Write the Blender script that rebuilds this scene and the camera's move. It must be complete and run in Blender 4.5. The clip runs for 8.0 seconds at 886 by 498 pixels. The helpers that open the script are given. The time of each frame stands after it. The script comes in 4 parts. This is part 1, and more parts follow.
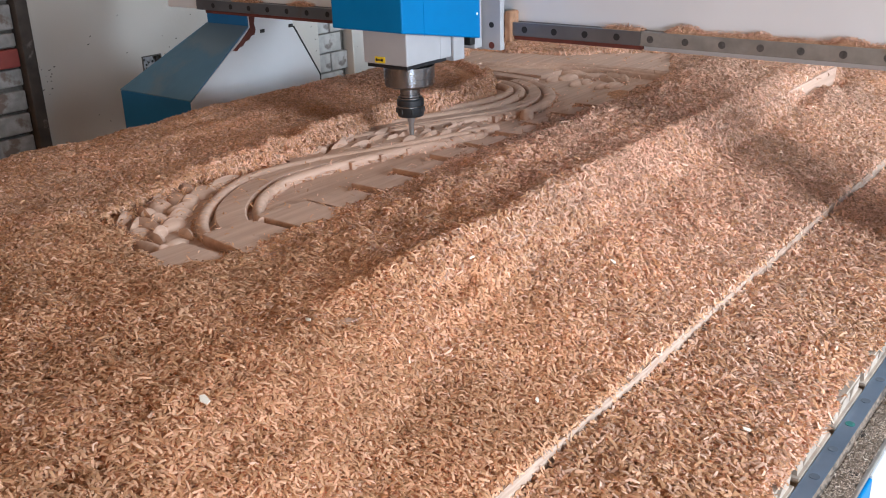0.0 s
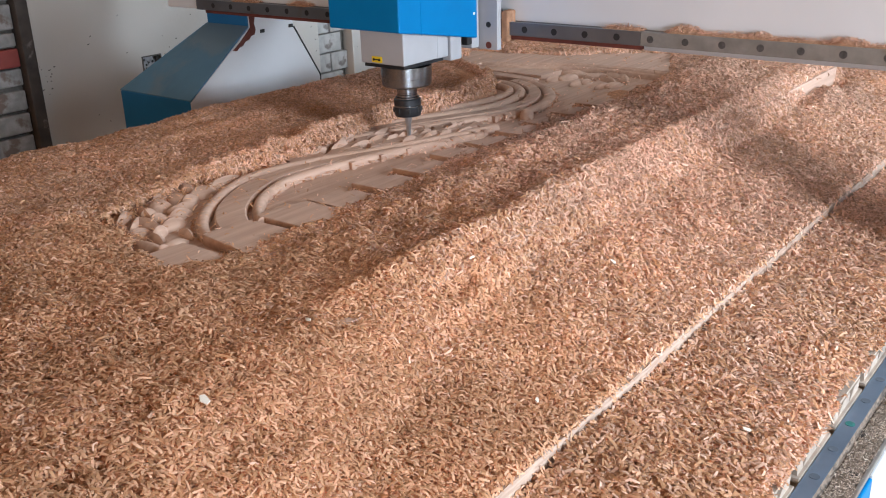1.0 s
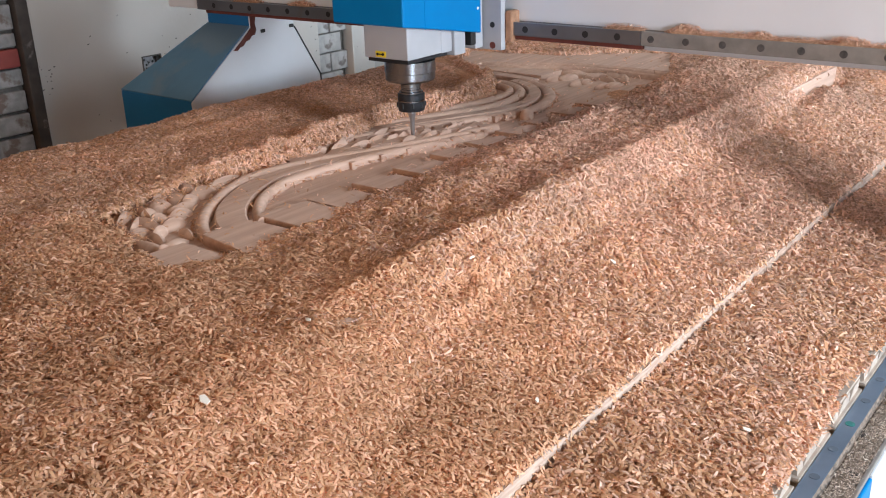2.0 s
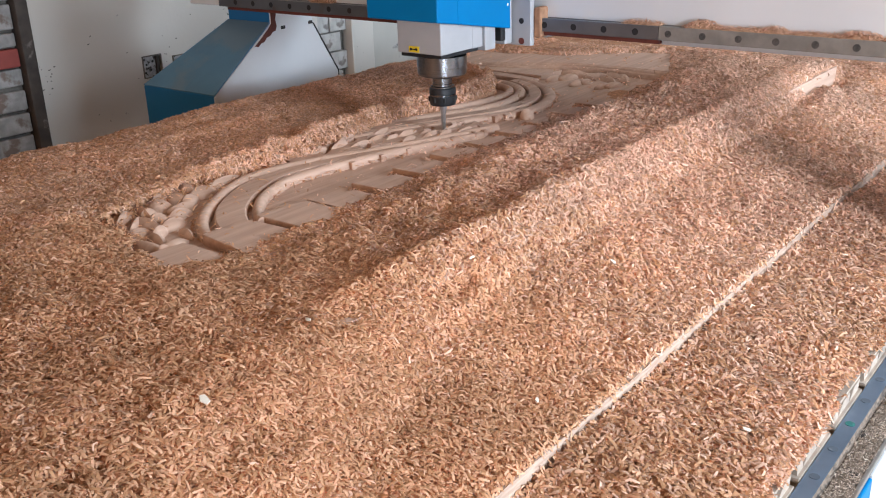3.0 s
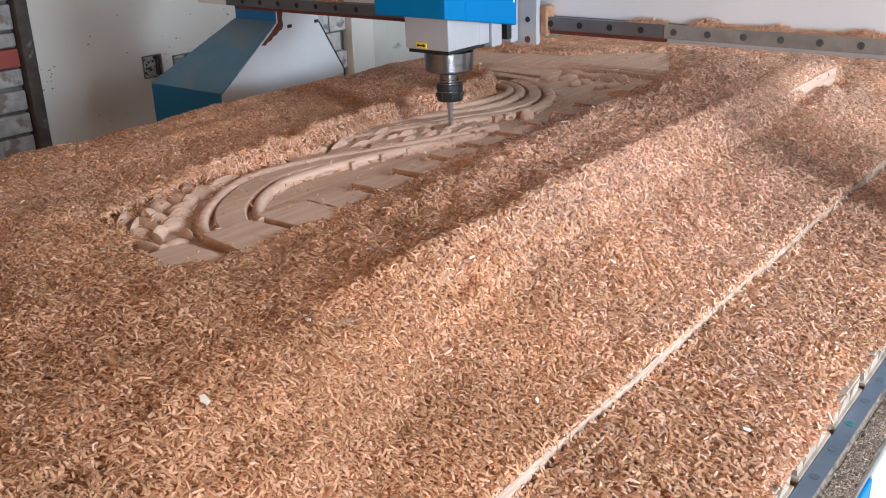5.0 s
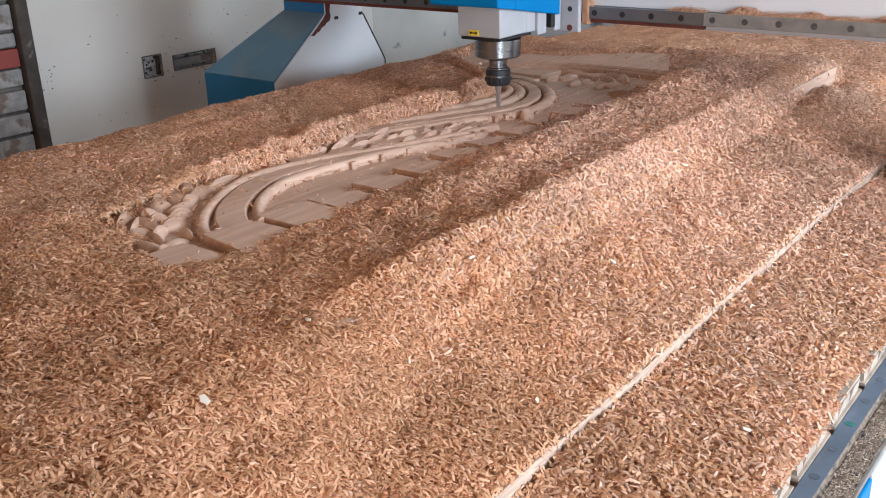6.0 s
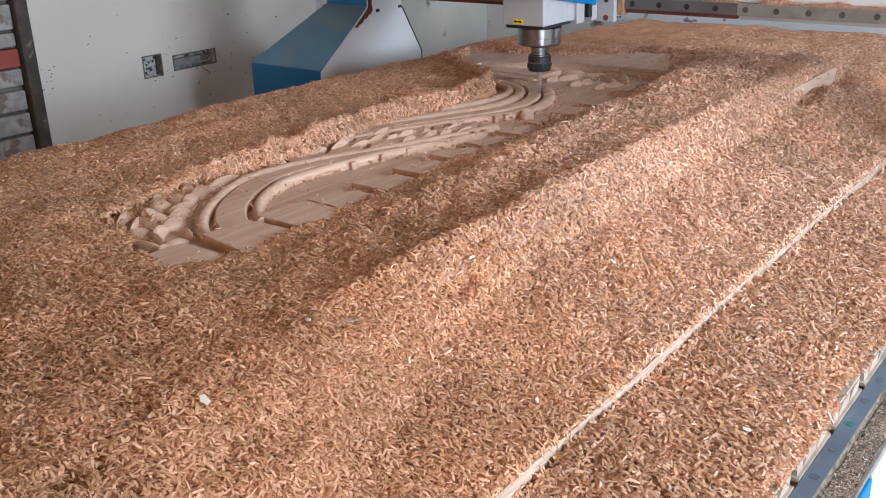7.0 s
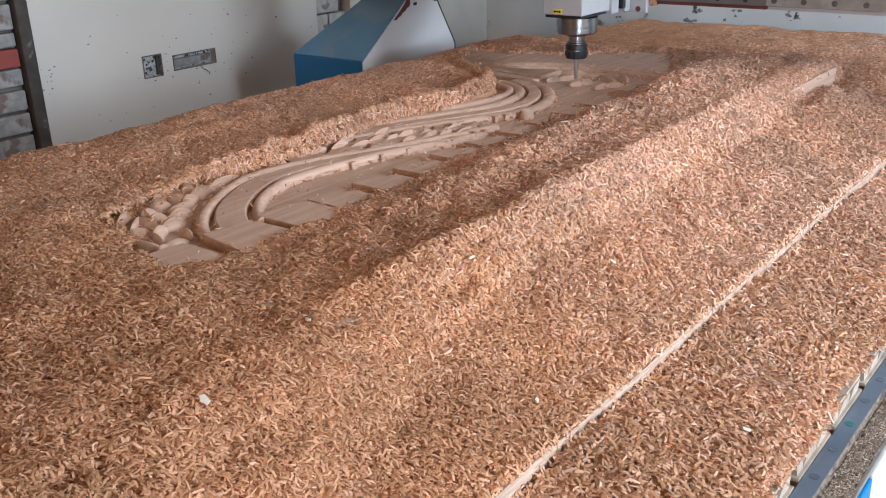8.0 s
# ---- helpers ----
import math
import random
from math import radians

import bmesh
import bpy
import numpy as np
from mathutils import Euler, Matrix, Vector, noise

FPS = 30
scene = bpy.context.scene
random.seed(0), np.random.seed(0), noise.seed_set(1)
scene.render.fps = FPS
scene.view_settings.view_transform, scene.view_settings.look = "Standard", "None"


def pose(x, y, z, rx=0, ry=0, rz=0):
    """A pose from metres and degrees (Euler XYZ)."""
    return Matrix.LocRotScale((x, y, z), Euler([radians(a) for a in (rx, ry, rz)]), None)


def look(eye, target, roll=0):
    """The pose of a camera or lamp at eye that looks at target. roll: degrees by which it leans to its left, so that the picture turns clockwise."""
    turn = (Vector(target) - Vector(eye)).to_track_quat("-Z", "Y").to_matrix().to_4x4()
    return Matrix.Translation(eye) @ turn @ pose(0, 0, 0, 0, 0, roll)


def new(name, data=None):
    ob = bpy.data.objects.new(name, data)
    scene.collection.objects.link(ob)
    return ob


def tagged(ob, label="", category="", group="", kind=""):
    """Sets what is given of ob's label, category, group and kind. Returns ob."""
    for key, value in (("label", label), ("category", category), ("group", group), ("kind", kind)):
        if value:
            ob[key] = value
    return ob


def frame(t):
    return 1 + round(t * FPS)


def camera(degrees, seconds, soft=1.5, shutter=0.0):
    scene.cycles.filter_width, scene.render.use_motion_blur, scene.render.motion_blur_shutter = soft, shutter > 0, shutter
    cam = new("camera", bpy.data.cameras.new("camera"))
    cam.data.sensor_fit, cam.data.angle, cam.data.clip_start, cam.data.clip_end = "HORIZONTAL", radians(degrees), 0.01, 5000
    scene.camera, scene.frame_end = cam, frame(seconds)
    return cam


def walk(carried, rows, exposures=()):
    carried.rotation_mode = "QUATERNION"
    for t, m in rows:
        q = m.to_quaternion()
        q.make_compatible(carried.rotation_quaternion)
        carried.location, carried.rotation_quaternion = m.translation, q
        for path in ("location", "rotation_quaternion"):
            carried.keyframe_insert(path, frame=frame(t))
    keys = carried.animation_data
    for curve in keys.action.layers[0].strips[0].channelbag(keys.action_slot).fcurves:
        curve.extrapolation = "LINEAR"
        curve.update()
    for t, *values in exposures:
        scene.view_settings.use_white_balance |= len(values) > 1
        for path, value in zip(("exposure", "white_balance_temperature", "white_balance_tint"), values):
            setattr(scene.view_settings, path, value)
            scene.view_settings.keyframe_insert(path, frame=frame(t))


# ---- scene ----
cam = camera(50.2, 8.0, soft=1.05)
EYE = Vector((0.0, 0.0, 1.30))
YAW, PITCH = radians(-38.304), radians(-21.170)
AHEAD = Vector((math.sin(YAW) * math.cos(PITCH), math.cos(YAW) * math.cos(PITCH), math.sin(PITCH)))
VIEW = look(EYE, EYE + AHEAD, -1.767)
walk(cam, [(0.0, VIEW), (8.0, VIEW)], exposures=[(0.0, 0.02), (1.7, 0.05), (2.8, 0.11), (4.7, 0.09), (5.8, 0.07), (6.5, 0.07), (7.0, 0.0), (7.5, -0.07), (8.0, -0.09)])

# ---------------------------------------------------------------- world and light
world = bpy.data.worlds.new("world")
scene.world = world
world.use_nodes = True
wn = world.node_tree.nodes
sky = wn.new("ShaderNodeTexSky")
sky.sky_type, sky.sun_disc = "NISHITA", False
sky.sun_elevation, sky.sun_rotation = radians(50), radians(60)
wn["Background"].inputs["Strength"].default_value = 0.05
world.node_tree.links.new(sky.outputs["Color"], wn["Background"].inputs["Color"])


def area_lamp(name, m, w, h, power, colour):
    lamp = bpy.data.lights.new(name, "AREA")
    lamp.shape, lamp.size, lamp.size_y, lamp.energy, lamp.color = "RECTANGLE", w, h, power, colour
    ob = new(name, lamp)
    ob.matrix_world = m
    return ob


# daylight lamps in three unseen openings on the operator's side, placed from the shadows
area_lamp("side_daylight", look((1.94, 1.12, 1.78), (-0.4, 1.75, 0.85)), 0.6, 1.2, 110, (0.74, 0.87, 1.0))
area_lamp("door_daylight", look((1.94, -1.25, 1.02), (-2.31, 1.5, 0.95)), 1.1, 0.86, 70, (0.78, 0.88, 1.0))
# warm fill added behind the viewer; no source is known there
area_lamp("rear_warm_fill", look((-1.2, -4.8, 2.3), (-1.2, 1.4, 0.9)), 2.0, 1.2, 50, (1.0, 0.61, 0.33))
area_lamp("far_daylight", look((1.94, 2.52, 1.60), (-0.8, 1.9, 0.95)), 0.8, 1.0, 60, (0.68, 0.85, 1.0))


# ---------------------------------------------------------------- materials
def material(name, colour, rough=0.6, metal=0.0, vary=0.15, scale=30.0, bump=0.1, fine=400.0, stain=None, stain_scale=4.0, stain_cut=0.6, island=0.0, spec=0.5, thin=0.0):
    """A principled surface with grain at a fine scale, blotches at a coarse one, and stains of another colour."""
    m = bpy.data.materials.new(name)
    m.use_nodes = True
    n, l = m.node_tree.nodes, m.node_tree.links
    p = n["Principled BSDF"]
    p.inputs["Roughness"].default_value = rough
    p.inputs["Metallic"].default_value = metal
    p.inputs["Specular IOR Level"].default_value = spec
    co = n.new("ShaderNodeTexCoord").outputs["Object"]

    def tex(s, detail=4.0):
        t = n.new("ShaderNodeTexNoise")
        t.inputs["Scale"].default_value, t.inputs["Detail"].default_value = s, detail
        l.new(co, t.inputs["Vector"])
        return t.outputs["Fac"]

    ramp = n.new("ShaderNodeMapRange")
    ramp.inputs["From Min"].default_value, ramp.inputs["From Max"].default_value = 0.3, 0.7
    ramp.inputs["To Min"].default_value, ramp.inputs["To Max"].default_value = 1 - vary, 1 + vary
    l.new(tex(scale), ramp.inputs["Value"])
    value = ramp.outputs["Result"]
    if island:
        geo = n.new("ShaderNodeNewGeometry")
        r2 = n.new("ShaderNodeMapRange")
        r2.inputs["To Min"].default_value, r2.inputs["To Max"].default_value = 1 - island, 1 + island
        l.new(geo.outputs["Random Per Island"], r2.inputs["Value"])
        mul = n.new("ShaderNodeMath")
        mul.operation = "MULTIPLY"
        l.new(value, mul.inputs[0]), l.new(r2.outputs["Result"], mul.inputs[1])
        value = mul.outputs["Value"]
    hsv = n.new("ShaderNodeHueSaturation")
    hsv.inputs["Color"].default_value = (*colour, 1)
    if island:
        tone = n.new("ShaderNodeMapRange")
        tone.inputs["To Min"].default_value, tone.inputs["To Max"].default_value = 1.10, 0.86
        l.new(geo.outputs["Random Per Island"], tone.inputs["Value"])
        l.new(tone.outputs["Result"], hsv.inputs["Saturation"])
    l.new(value, hsv.inputs["Value"])
    out = hsv.outputs["Color"]
    if stain:
        cut = n.new("ShaderNodeMapRange")
        cut.inputs["From Min"].default_value, cut.inputs["From Max"].default_value = stain_cut, stain_cut + 0.08
        l.new(tex(stain_scale, 8.0), cut.inputs["Value"])
        mix = n.new("ShaderNodeMix")
        mix.data_type = "RGBA"
        l.new(cut.outputs["Result"], mix.inputs["Factor"])
        l.new(out, mix.inputs["A"])
        mix.inputs["B"].default_value = (*stain, 1)
        out = mix.outputs["Result"]
    l.new(out, p.inputs["Base Color"])
    if thin:
        glow = n.new("ShaderNodeBsdfTranslucent")
        both = n.new("ShaderNodeMixShader")
        both.inputs["Fac"].default_value = thin
        l.new(out, glow.inputs["Color"])
        l.new(p.outputs["BSDF"], both.inputs[1]), l.new(glow.outputs["BSDF"], both.inputs[2])
        l.new(both.outputs["Shader"], n["Material Output"].inputs["Surface"])
    if bump:
        b = n.new("ShaderNodeBump")
        b.inputs["Strength"].default_value, b.inputs["Distance"].default_value = bump, 0.002
        l.new(tex(fine, 3.0), b.inputs["Height"])
        l.new(b.outputs["Normal"], p.inputs["Normal"])
    return m


def wood(name, colour, dark, along=(60.0, 3.0, 60.0), rough=0.6, relief=0.15):
    """Planed timber with grain that runs along y."""
    m = bpy.data.materials.new(name)
    m.use_nodes = True
    n, l = m.node_tree.nodes, m.node_tree.links
    p = n["Principled BSDF"]
    p.inputs["Roughness"].default_value = rough
    co = n.new("ShaderNodeTexCoord")
    mp = n.new("ShaderNodeMapping")
    mp.inputs["Scale"].default_value = along
    l.new(co.outputs["Object"], mp.inputs["Vector"])
    t = n.new("ShaderNodeTexNoise")
    t.inputs["Scale"].default_value, t.inputs["Detail"].default_value, t.inputs["Distortion"].default_value = 1.0, 6.0, 0.4
    l.new(mp.outputs["Vector"], t.inputs["Vector"])
    r = n.new("ShaderNodeValToRGB")
    r.color_ramp.elements[0].position, r.color_ramp.elements[1].position = 0.3, 0.68
    r.color_ramp.elements[0].color, r.color_ramp.elements[1].color = (*dark, 1), (*colour, 1)
    l.new(t.outputs["Fac"], r.inputs["Fac"])
    l.new(r.outputs["Color"], p.inputs["Base Color"])
    b = n.new("ShaderNodeBump")
    b.inputs["Strength"].default_value, b.inputs["Distance"].default_value = relief, 0.001
    l.new(t.outputs["Fac"], b.inputs["Height"])
    l.new(b.outputs["Normal"], p.inputs["Normal"])
    return m


# two shaving colours: one pale for cool light, one toned for warm light and dust
CHIP = material("shaved_wood", (0.735, 0.458, 0.324), 0.50, vary=0.12, scale=5.0, bump=0.0, island=0.38, spec=0.5, thin=0.30)
CHIP_WARM_DUSTY = material("warm_lit_dusty_shavings", (0.72, 0.406, 0.230), 0.66, vary=0.12, scale=5.0, bump=0.0, island=0.27, spec=0.45, thin=0.34)
DUST = material("packed_wood_dust", (0.51, 0.275, 0.170), 0.9, vary=0.42, scale=330.0, bump=0.8, fine=420.0, spec=0.1)
CARVED = wood("carved_timber", (0.60, 0.40, 0.305), (0.45, 0.285, 0.21), along=(90.0, 5.0, 90.0), rough=0.65, relief=0.4)
BOARD = wood("raw_board_edge", (0.62, 0.46, 0.30), (0.42, 0.27, 0.15))
PLY = wood("plywood_edge", (0.55, 0.405, 0.32), (0.35, 0.24, 0.18), along=(3.0, 25.0, 300.0))
BLUE = material("blue_paint", (0.0005, 0.16, 0.40), 0.42, vary=0.06, scale=12, bump=0.03, fine=250, spec=0.12)
BLUE_DEEP = material("deep_blue_paint", (0.004, 0.13, 0.33), 0.4, vary=0.08, scale=9, bump=0.05)
BLUE_DUSTY = material("dusty_blue_paint", (0.075, 0.19, 0.31), 0.6, vary=0.15, scale=9, bump=0.08, stain=(0.12, 0.20, 0.275), stain_scale=7, stain_cut=0.5)
WHITE = material("white_machine_paint", (0.64, 0.645, 0.67), 0.3, vary=0.05, scale=5, bump=0.03, stain=(0.16, 0.15, 0.14), stain_scale=26, stain_cut=0.76)
GREY = material("grey_cast_aluminium", (0.38, 0.38, 0.40), 0.45, metal=0.0, vary=0.06, scale=20, bump=0.05)
STEEL = material("turned_steel", (0.26, 0.265, 0.28), 0.26, metal=1.0, vary=0.12, scale=60, bump=0.04)
CUTTER = material("ground_carbide", (0.52, 0.53, 0.55), 0.3, metal=0.9, vary=0.12, scale=90, bump=0.04)
DARKSTEEL = material("blackened_steel", (0.035, 0.036, 0.04), 0.38, metal=0.6, vary=0.2, scale=50, bump=0.04)
RAIL = material("hardened_rail_steel", (0.17, 0.175, 0.19), 0.42, metal=0.75, vary=0.15, scale=14, bump=0.04, stain=(0.17, 0.12, 0.09), stain_scale=9, stain_cut=0.62)
RAIL_PALE = material("dusty_rail_steel", (0.21, 0.195, 0.18), 0.6, metal=0.25, vary=0.2, scale=40, bump=0.1, stain=(0.20, 0.14, 0.10), stain_scale=14, stain_cut=0.64)
# the rail's reflection of the sky is put into this blue base
RAILTOP = material("sky_tinted_rail_steel", (0.14, 0.195, 0.27), 0.4, metal=0.45, vary=0.15, scale=18, bump=0.03)
GRIMY_STEEL = material("dust_caked_steel", (0.17, 0.125, 0.095), 0.8, vary=0.5, scale=180, bump=1.0, fine=300, stain=(0.05, 0.04, 0.035), stain_scale=60, stain_cut=0.55)
RED = material("red_oxide_primer", (0.12, 0.028, 0.02), 0.7, vary=0.3, scale=30, bump=0.2)
CAP = material("dull_bolt_cap", (0.09, 0.12, 0.16), 0.5, vary=0.15, bump=0.05)
BLACK = material("black_rubber", (0.012, 0.012, 0.013), 0.6, vary=0.2, bump=0.1)
YELLOW = material("yellow_sticker", (0.72, 0.52, 0.02), 0.5, vary=0.05, bump=0.0)
PLASTER = material("white_plaster", (0.54, 0.51, 0.475), 0.36, vary=0.06, scale=2.2, bump=0.25, fine=60, stain=(0.16, 0.15, 0.15), stain_scale=42, stain_cut=0.70)
PLASTER_GREY = material("grey_cement_plaster", (0.44, 0.42, 0.39), 0.85, vary=0.14, scale=4, bump=0.3, fine=70, stain=(0.13, 0.13, 0.135), stain_scale=14, stain_cut=0.67)
PLASTER_END = material("pale_cement_plaster", (0.50, 0.515, 0.53), 0.8, vary=0.10, scale=4, bump=0.3, fine=70, stain=(0.10, 0.10, 0.11), stain_scale=13, stain_cut=0.655)
# left bricks: grime, and their shade put into the darker base
WHITEWASH_SHADED = material("whitewashed_brick", (0.24, 0.232, 0.228), 0.85, vary=0.4, scale=26, bump=0.8, fine=80, stain=(0.14, 0.105, 0.09), stain_scale=24, stain_cut=0.54)
GRIME = material("grimy_box_lining", (0.36, 0.36, 0.37), 0.85, vary=0.35, scale=60, bump=0.6, fine=150, stain=(0.04, 0.035, 0.03), stain_scale=75, stain_cut=0.53)
WHITEWASH_PALE = material("pale_whitewashed_brick", (0.42, 0.41, 0.40), 0.85, vary=0.2, scale=26, bump=0.8, fine=80, stain=(0.20, 0.18, 0.17), stain_scale=20, stain_cut=0.60)
MORTAR = material("dark_mortar", (0.13, 0.115, 0.10), 0.9, vary=0.3, scale=40, bump=0.6, fine=120)
TIMBER_DARK = material("tarred_timber", (0.045, 0.035, 0.03), 0.8, vary=0.4, scale=25, bump=0.4, stain=(0.14, 0.12, 0.11), stain_scale=32, stain_cut=0.66)
REDPAINT = material("faded_red_paint", (0.23, 0.042, 0.033), 0.7, vary=0.2, scale=14, bump=0.2)
# floor and ceiling browns are picked so that bounced light turns warm
CONCRETE = material("warm_bounce_floor", (0.44, 0.28, 0.17), 0.85, vary=0.15, scale=3, bump=0.2, fine=80)
CEILING = material("warm_bounce_ceiling", (0.46, 0.33, 0.22), 0.9, vary=0.06, scale=3, bump=0.1)
GREEN_CAP = material("green_plastic_cap", (0.02, 0.16, 0.15), 0.5, vary=0.1, bump=0.05)
EXTRUSION = material("bed_profile", (0.36, 0.29, 0.235), 0.65, vary=0.3, scale=25, bump=0.1)
# ochre for the unseen walls, chosen to warm the light they bounce
WARM_WALL = material("warm_bounce_wall", (0.50, 0.35, 0.23), 0.85, vary=0.12, scale=3, bump=0.3, fine=70)
EARTH = material("yard_ground", (0.30, 0.27, 0.22), 0.95, vary=0.2, scale=1.5, bump=0.3)


# ---------------------------------------------------------------- mesh helpers
def box(x0, x1, y0, y1, z0, z1, bevel=0.0, bm=None):
    bm = bm or bmesh.new()
    vs = [bm.verts.new((x, y, z)) for z in (z0, z1) for x, y in ((x0, y0), (x1, y0), (x1, y1), (x0, y1))]
    fs = [bm.faces.new([vs[i] for i in q]) for q in ((3, 2, 1, 0), (4, 5, 6, 7), (0, 1, 5, 4), (1, 2, 6, 5), (2, 3, 7, 6), (3, 0, 4, 7))]
    if bevel:
        bmesh.ops.bevel(bm, geom=list({e for f in fs for e in f.edges}), offset=bevel, segments=2, affect="EDGES", profile=0.5)
    return bm


def prism(points, axis, a, b, bevel=0.0, bm=None):
    """A polygon in the plane across axis, given counter-clockwise or not, carried from a to b along it."""
    bm = bm or bmesh.new()

    def at(p, h):
        return {"x": (h, p[0], p[1]), "y": (p[0], h, p[1]), "z": (p[0], p[1], h)}[axis]

    lo, hi = [bm.verts.new(at(p, a)) for p in points], [bm.verts.new(at(p, b)) for p in points]
    fs = [bm.faces.new(lo), bm.faces.new(hi[::-1])]
    k = len(points)
    fs += [bm.faces.new((lo[i], hi[i], hi[(i + 1) % k], lo[(i + 1) % k])) for i in range(k)]
    bmesh.ops.recalc_face_normals(bm, faces=fs)
    if bevel:
        bmesh.ops.bevel(bm, geom=list({e for f in fs for e in f.edges}), offset=bevel, segments=2, affect="EDGES", profile=0.5)
    return bm


def lathe(profile, cx, cy, sides=40, bm=None):
    """Turns (radius, height) pairs round the upright axis through cx, cy."""
    bm = bm or bmesh.new()
    rings = [[bm.verts.new((cx + r * math.cos(2 * math.pi * i / sides), cy + r * math.sin(2 * math.pi * i / sides), z)) for i in range(sides)] for r, z in profile]
    for a, b in zip(rings, rings[1:]):
        for i in range(sides):
            bm.faces.new((a[i], a[(i + 1) % sides], b[(i + 1) % sides], b[i]))
    bm.faces.new(rings[0][::-1]), bm.faces.new(rings[-1])
    bmesh.ops.recalc_face_normals(bm, faces=bm.faces[:])
    return bm


def disc(centre, axis, r, depth, sides=16, bm=None):
    """A short cylinder round the axis x or y or z, its outer face at the centre, running back by depth."""
    bm = bm or bmesh.new()
    ring = [(r * math.cos(2 * math.pi * i / sides), r * math.sin(2 * math.pi * i / sides)) for i in range(sides)]
    cx, cy, cz = centre

    def at(u, v, d):
        return {"x": (cx - d, cy + u, cz + v), "y": (cx + u, cy + d, cz + v), "z": (cx + u, cy + v, cz - d)}[axis]

    a, b = [bm.verts.new(at(u, v, 0)) for u, v in ring], [bm.verts.new(at(u, v, depth)) for u, v in ring]
    fs = [bm.faces.new(a), bm.faces.new(b[::-1])] + [bm.faces.new((a[i], b[i], b[(i + 1) % sides], a[(i + 1) % sides])) for i in range(sides)]
    bmesh.ops.recalc_face_normals(bm, faces=fs)
    return bm


def spline(points, step=0.008):
    """Points at even small steps on a smooth curve through the given ones."""
    p = [Vector(q) for q in points]
    p = [2 * p[0] - p[1], *p, 2 * p[-1] - p[-2]]
    out = []
    for a, b, c, d in zip(p, p[1:], p[2:], p[3:]):
        k = max(2, round((c - b).length / step))
        for i in range(k):
            t = i / k
            out.append(0.5 * (2 * b + (c - a) * t + (2 * a - 5 * b + 4 * c - d) * t * t + (3 * b - a - 3 * c + d) * t ** 3))
    return out + [p[-2]]


def sweep(points, profile, wide=(1, 1), bm=None):
    """Carries a profile of (sideways, up) pairs along a curve in plan; the pairs' height is absolute."""
    bm = bm or bmesh.new()
    path = spline(points)
    rows = []
    for i, q in enumerate(path):
        d = (path[min(i + 1, len(path) - 1)] - path[max(i - 1, 0)]).normalized()
        side = Vector((d.y, -d.x))
        k = float(np.interp(i / (len(path) - 1), np.linspace(0, 1, len(wide)), wide))
        rows.append([bm.verts.new((q.x + side.x * s * k, q.y + side.y * s * k, z)) for s, z in profile])
    for a, b in zip(rows, rows[1:]):
        for i in range(len(profile) - 1):
            bm.faces.new((a[i], a[i + 1], b[i + 1], b[i]))
    bm.faces.new(rows[0]), bm.faces.new(rows[-1][::-1])
    bmesh.ops.recalc_face_normals(bm, faces=bm.faces[:])
    return bm


ORIGIN = {}


def thing(name, at, label, category, group="", kind=""):
    ob = new(name)
    ob.empty_display_size = 0.1
    ob.location = at
    ORIGIN[ob] = Vector(at)
    return tagged(ob, label, category, group, kind)


def part(name, bm, mat, parent=None, label="", smooth=False):
    """Links a bmesh made in room coordinates as one mesh under its thing or part."""
    at = ORIGIN[parent] if parent else Vector()
    bmesh.ops.translate(bm, verts=bm.verts[:], vec=-at)
    me = bpy.data.meshes.new(name)
    bm.to_mesh(me)
    bm.free()
    me.materials.append(mat)
    if smooth:
        me.shade_smooth()
        me.set_sharp_from_angle(angle=radians(35))
    ob = new(name, me)
    ORIGIN[ob] = at
    if parent:
        ob.parent = parent
    if label:
        ob["label"] = label
    return ob


def structure(name, bm, mat, label, category):
    return tagged(part(name, bm, mat), label, category, kind="structure")


# ---------------------------------------------------------------- the workshop
WEST, EAST, NORTH, SOUTH, HIGH = -2.31, 2.0, 3.27, -5.0, 3.3
structure("floor", box(WEST - 0.3, EAST + 0.3, SOUTH - 0.3, NORTH + 0.3, -0.12, 0.0), CONCRETE, "concrete workshop floor, brown to warm the bounced light", "floor")
structure("ceiling", box(WEST - 0.3, EAST + 0.3, SOUTH - 0.3, NORTH + 0.3, HIGH, HIGH + 0.15), CEILING, "unseen flat workshop ceiling, brown to warm the bounced light", "ceiling")
north = box(WEST - 0.3, EAST + 0.3, NORTH, NORTH + 0.25, 0.0, HIGH)
structure("wall_north", north, PLASTER_END, "pale cement-plastered end wall with chipped patches", "wall")
# unseen wall; its opening is added for the rear fill lamp
south = box(WEST - 0.3, -2.25, SOUTH - 0.25, SOUTH, 0, HIGH)
box(-0.15, EAST + 0.3, SOUTH - 0.25, SOUTH, 0, HIGH, bm=south), box(-2.25, -0.15, SOUTH - 0.25, SOUTH, 0, 1.2, bm=south), box(-2.25, -0.15, SOUTH - 0.25, SOUTH, 2.7, HIGH, bm=south)
structure("wall_south", south, WARM_WALL, "unseen ochre wall, coloured to warm the bounced light, with an opening for the added fill", "wall")
east = box(EAST, EAST + 0.25, SOUTH, -1.90, 0, HIGH)
